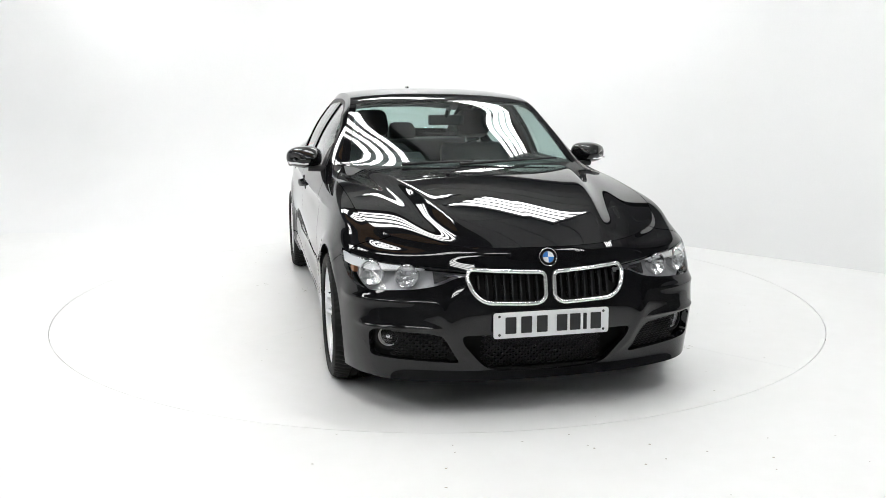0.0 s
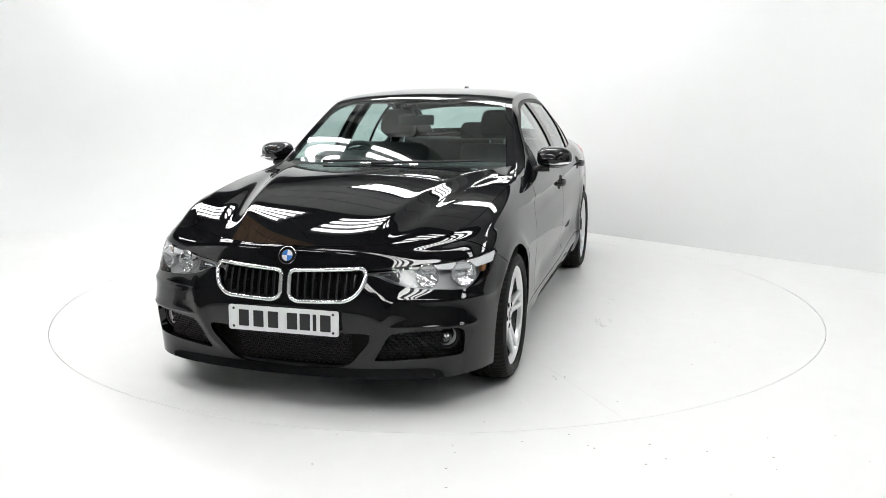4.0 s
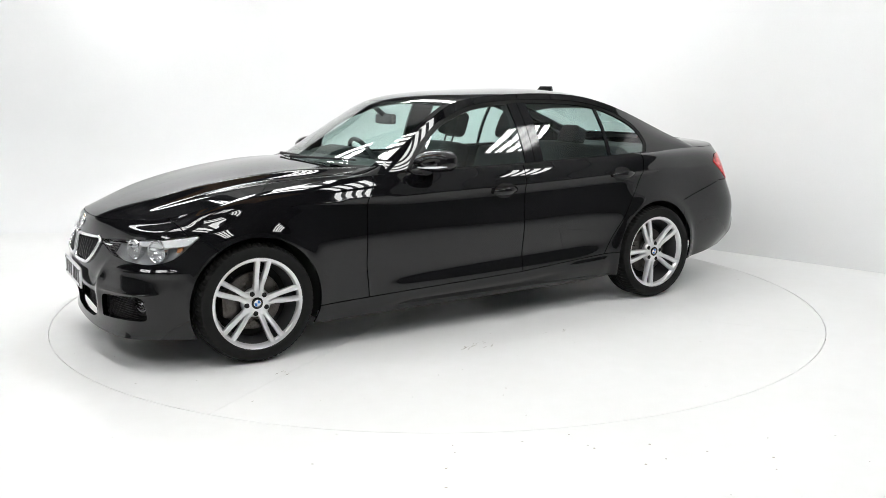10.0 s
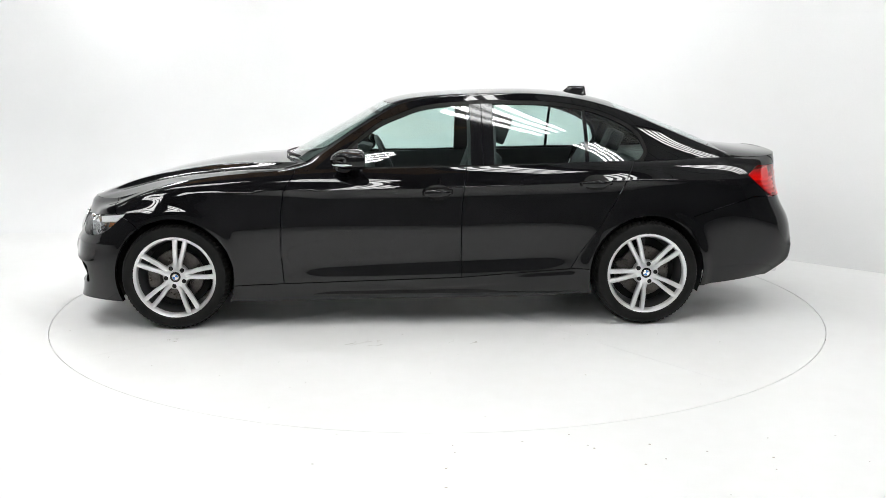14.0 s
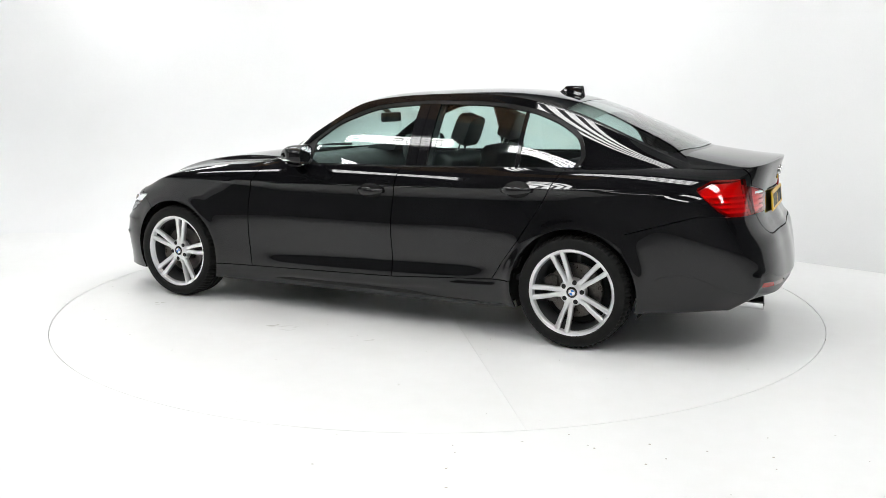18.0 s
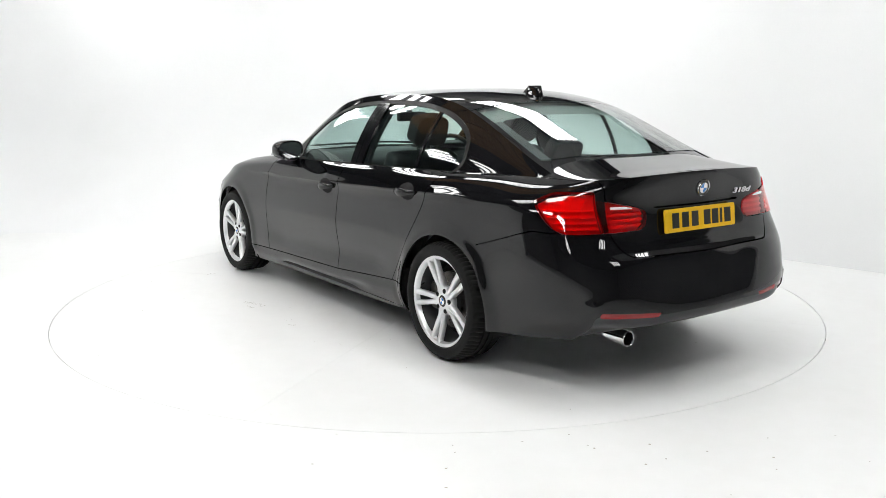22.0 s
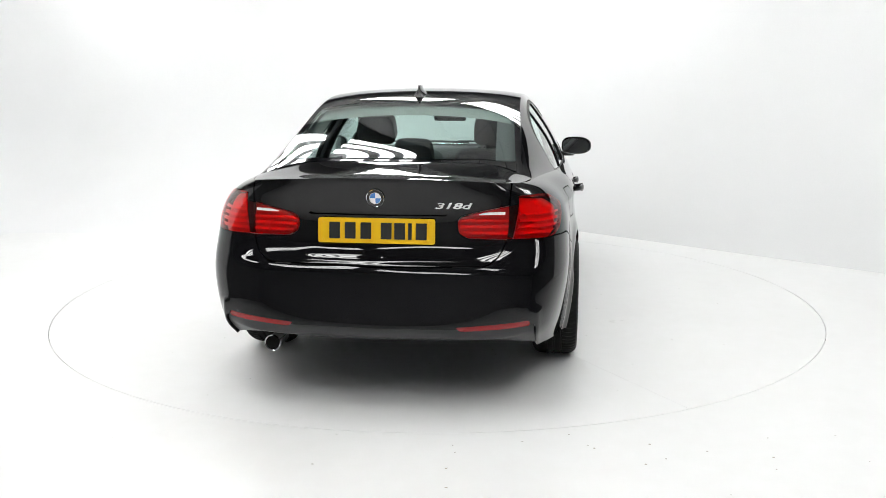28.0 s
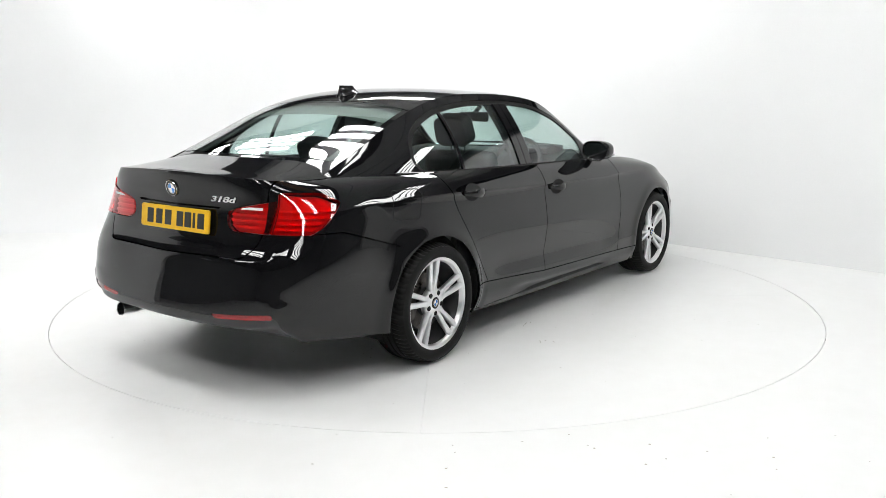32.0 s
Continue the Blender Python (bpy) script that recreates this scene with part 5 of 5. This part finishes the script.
# --- wheels
def tyre_mesh():
    bm = bmesh.new()
    prof = [(.238, -.004), (.2455, .010), (.262, .017), (.280, .017), (.297, .008), (.307, -.008), (.3125, -.026), (.3145, -.042), (.3145, -.060), (.306, -.061), (.306, -.069), (.3145, -.070), (.3145, -.096), (.306, -.097), (.306, -.106), (.3145, -.107), (.3145, -.133), (.306, -.134), (.306, -.142), (.3145, -.143), (.3145, -.163), (.312, -.180), (.300, -.202), (.275, -.214), (.238, -.20)]
    n = 210
    rows = []
    for k, (r, h) in enumerate(prof):
        row = []
        for i in range(n):
            t = 2 * math.pi * (i + (k - 7) * .35 * (k in (5, 6, 7, 8))) / n
            cut = .0055 if (i % 3 == 0 and k in (5, 6, 7, 8, 19, 20, 21)) else 0
            row.append(bm.verts.new(((r - cut) * math.cos(t), h, (r - cut) * math.sin(t))))
        rows.append(row)
    for a, b in zip(rows, rows[1:]):
        for i in range(n):
            bm.faces.new((a[i], a[(i + 1) % n], b[(i + 1) % n], b[i]))
    bmesh.ops.recalc_face_normals(bm, faces=bm.faces[:])
    return smooth(bm, 30)


def spoke_mesh(sg):
    """One leg of a double spoke, drawn along +z; it leans outwards to the rim."""
    bm = bmesh.new()
    rows = []
    for r, off, w, yf, dp in ((.055, .0150, .0152, -.0205, .03), (.075, .0136, .0136, -.0215, .03), (.095, .0146, .0126, -.0205, .03), (.130, .0208, .0128, -.016, .028), (.180, .0263, .0133, -.010, .026), (.215, .0291, .0141, -.006, .024), (.236, .0318, .0168, -.003, .02)):
        c = sg * off
        rows.append([bm.verts.new((c + x, y, r)) for x, y in ((-w, yf - dp), (-w, yf - .0040), (-w * .78, yf - .0008), (0, yf + .0014), (w * .78, yf - .0008), (w, yf - .0040), (w, yf - dp))])
    for A, B in zip(rows, rows[1:]):
        for q in range(6):
            bm.faces.new((A[q], A[q + 1], B[q + 1], B[q]))
    bm.faces.new(rows[0])
    bm.faces.new(rows[-1][::-1])
    bmesh.ops.recalc_face_normals(bm, faces=bm.faces[:])
    return smooth(bm, 50)


def mesh_of(name, bm, mat):
    me = bpy.data.meshes.new(name)
    bm.to_mesh(me)
    bm.free()
    me.materials.append(mat)
    return me


W_TYRE = mesh_of("tyre", tyre_mesh(), RUBBER)
W_RIM = mesh_of("rim", bm_lathe([(.217, -.024), (.222, -.010), (.2265, -.004), (.236, -.001), (.2415, .002), (.2435, -.004), (.240, -.012)], 96), ALLOY)
W_BARREL = mesh_of("barrel", bm_lathe([(.222, -.03), (.208, -.08), (.200, -.19)], 72), ALLOY_SHADED)
W_SPOKE = [mesh_of("spoke", spoke_mesh(1), ALLOY), mesh_of("spoke", spoke_mesh(-1), ALLOY)]
W_HUB = mesh_of("hub", bm_lathe([(.030, -.018), (.036, -.0185), (.060, -.0208), (.070, -.0235), (.077, -.032), (.079, -.055), (.0005, -.055)], 60), ALLOY)
W_CAP = mesh_of("hub_cap", bm_lathe([(.0005, -.0155), (.024, -.016), (.031, -.018), (.031, -.03)], 40), GLOSSBLK)
W_CAPR = mesh_of("cap_rim", bm_lathe([(.0165, -.0152), (.018, -.0148), (.0195, -.0156)], 36), CHROME)
W_NUT = mesh_of("wheel_bolt", bm_lathe([(.0005, -.0172), (.006, -.0172), (.0085, -.018), (.009, -.026)], 6), DARK)
# no hole: a dark disc on the hub paints the shade round each bolt
W_HOLE_SHADE = mesh_of("bolt_well_shade", bm_lathe([(.0005, -.0192), (.0130, -.0192), (.0142, -.024)], 20), DARK)
W_DISC = mesh_of("brake_disc", bm_lathe([(.075, -.085), (.150, -.085), (.153, -.088), (.153, -.108), (.15, -.11), (.075, -.11)], 60), STEEL)
W_BELL = mesh_of("disc_bell", bm_lathe([(.0005, -.062), (.072, -.062), (.076, -.068), (.076, -.11)], 40), ALLOY_SHADED)
W_BACK = mesh_of("dust_shield", bm_lathe([(.0005, -.125), (.195, -.125), (.197, -.13), (.0005, -.131)], 48), DARK)
W_CAL = mesh_of("caliper", bm_prism(rounded([(.10, -.075), (.168, -.07), (.172, .07), (.10, .075)], .02, 4), -.135, -.064, "y", .006), STEEL)
W_VALVE = mesh_of("valve", bm_tube([(0, -.035, .205), (0, -.012, .192)], .004, 8), DARK)
quarters = []
for q in range(4):
    bm = bmesh.new()
    c = bm.verts.new((0, -.0148, 0))
    av = [bm.verts.new((.0165 * math.cos(math.pi / 2 * (q + k / 6)), -.0150, .0165 * math.sin(math.pi / 2 * (q + k / 6)))) for k in range(7)]
    for A, B in zip(av, av[1:]):
        bm.faces.new((c, B, A))
    quarters.append(mesh_of("cap_quarter", bm, BADGEBLUE if q % 2 else BADGEWHITE))

for x, y, sgn, turn in ((1.405, .872, 1, -10), (1.405, -.872, -1, 20), (-1.405, .880, 1, 23), (-1.405, -.880, -1, 4)):
    w = new("wheel")
    w.parent = car
    w.location = (x + CAR_X, y + CAR_Y, HUB_Z)
    w.rotation_euler = (0, 0, 0 if sgn > 0 else math.pi)
    w["label"] = "silver five-double-spoke alloy wheel with a black tyre"
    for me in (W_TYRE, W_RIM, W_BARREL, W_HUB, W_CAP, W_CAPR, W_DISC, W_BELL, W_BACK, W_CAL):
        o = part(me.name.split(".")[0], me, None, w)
    for k in range(5):
        a = radians(turn + 72 * k)
        for me in W_SPOKE:
            part("spoke", me, None, w).rotation_euler = (0, a, 0)
        m = Matrix.Rotation(a + radians(36), 4, "Y")
        for me, nm in ((W_NUT, "wheel_bolt"), (W_HOLE_SHADE, "bolt_well_shade")):
            o = part(nm, me, None, w)
            o.location = m @ Vector((0, 0, .055))
    for me in quarters:
        part("cap_quarter", me, None, w).rotation_euler = (0, radians(turn), 0)
    part("valve", W_VALVE, None, w).rotation_euler = (0, radians(turn + 50), 0)


# ---------------- inside the car ----------------
def cushion(lo, hi, r=0.05):
    return bm_box(lo, hi, r, 4)


def seat(x, y):
    s = new("seat")
    s.parent = car
    s.location = (x + CAR_X, y + CAR_Y, 0)
    s["label"] = "black leather front seat"
    part("seat_base", cushion((-.27, -.25, .34), (.27, .25, .52)), SEAT, s)
    m = Matrix.Translation((-.22, 0, .46)) @ Matrix.Rotation(radians(-20), 4, "Y")
    part("backrest", bm_move(cushion((-.07, -.25, 0), (.07, .25, .60), .06), m), SEAT, s)
    part("headrest", bm_move(bm_prism(rounded([(-.125, .655), (.125, .655), (.112, .84), (-.112, .84)], .06, 6), -.05, .045, "x", .03, 3), m), SEAT, s)
    for e in (-.05, .05):
        part("headrest_post", bm_move(bm_tube([(0, e, .56), (0, e, .70)], .007, 8), m), CHROME, s)
    return s


seat(-.08, .37)
seat(-.08, -.37)
rear = new("rear_bench")
rear.parent = car
rear.location = OFF
rear["label"] = "black leather rear bench"
part("bench_base", cushion((-1.15, -.62, .40), (-.62, .62, .56)), SEAT, rear)
m = Matrix.Translation((-1.12, 0, .50)) @ Matrix.Rotation(radians(-24), 4, "Y")
part("bench_back", bm_move(cushion((-.07, -.62, 0), (.07, .62, .55), .05), m), SEAT, rear)
for yy in (-.36, 0, .36):
    part("headrest", bm_move(bm_prism(rounded([(-.115, .55), (.115, .55), (.10, .66 if yy == 0 else .69), (-.10, .66 if yy == 0 else .69)], .05, 6), -.045, .04, "x", .028, 3), m), SEAT, rear)
part("parcel_shelf", bm_prism([(-1.30, .97), (-1.86, 1.0), (-1.86, .96), (-1.30, .93)], -.62, .62, "y"), SEAT, car, "black parcel shelf", OFF)
dash = part("dashboard", bm_prism(rounded([(.82, .93), (.60, .985), (.38, .975), (.28, .90), (.26, .72), (.40, .55), (.80, .55)], .05, 4), -.70, .70, "y"), SEAT, car, "black dashboard", OFF)
part("instrument_hood", bm_prism(rounded([(.52, .97), (.30, .97), (.27, 1.01), (.34, 1.03), (.50, 1.0)], .02, 3), -.55, -.20, "y", .006), SEAT, dash)
sw = part("steering_wheel", bm_move(bm_tube([(.185 * math.cos(2 * math.pi * k / 32), .185 * math.sin(2 * math.pi * k / 32), 0) for k in range(32)], .016, 10, closed=True), Matrix.Translation((.17, -.37, .90)) @ Matrix.Rotation(radians(-65), 4, "Y")), SEAT, car, "black steering wheel", OFF)
part("wheel_boss", bm_move(bm_box((-.06, -.10, -.02), (.06, .10, .02), .015, 3), Matrix.Translation((.17, -.37, .90)) @ Matrix.Rotation(radians(-65), 4, "Y")), SEAT, sw)
part("steering_spoke", bm_move(bm_box((-.02, -.18, -.01), (.02, .18, .01), .006, 2), Matrix.Translation((.17, -.37, .90)) @ Matrix.Rotation(radians(-65), 4, "Y")), SEAT, sw)
rm = part("rear_view_mirror", bm_move(bm_box((-.02, -.115, -.033), (.02, .115, .033), .016, 3), Matrix.Translation((.20, 0, 1.215))), SATIN, car, "black interior mirror", OFF)
part("mirror_stalk", bm_tube([(.21, 0, 1.24), (.27, 0, 1.285)], .016, 8), SATIN, rm)
part("headliner", panel(upper, (-.93, .93), (3.9, 8.5), 40, 46, None, shift=-0.03, lip=False), HEADLINER, car, "grey cloth headliner", OFF)
for sg in (1, -1):
    part("door_card", bm_prism([(.70, .40), (.70, .93), (-1.25, .965), (-1.05, .40)], sg * .79, sg * .755, "y"), SEAT, car, "black door lining", OFF)
both("rear_pillar_lining", SEAT, lambda m: panel(upper, (.80, .985), (7.9, 10.7), 8, 30, None, 0.01, mirror=m, shift=-0.035), "black rear pillar lining")
both("pillar_lining", SEAT, lambda m: side(m, sidef(-.50, -.33, .02), 0.02, -0.03), "black pillar lining")
part("cabin_floor", bm_box((-1.3, -.76, .33), (.8, .76, .36)), SEAT, car, "", OFF)
part("centre_console", bm_box((-.5, -.12, .36), (.45, .12, .62), .04, 3), SEAT, car, "black centre console", OFF)
part("boot_bulkhead", bm_box((-1.42, -.76, .40), (-1.40, .76, .962)), SEAT, car, "", OFF)
part("boot_floor", bm_box((-2.20, -.60, .62), (-1.25, .60, .66)), DARK, car, "", OFF)




def motions():
    rows = [(0.5 * i, pose(0, 0, 0, 0, 0, heading(0.5 * i))) for i in range(65)]
    walk(car, rows)
    walk(turntable, rows)


motions()
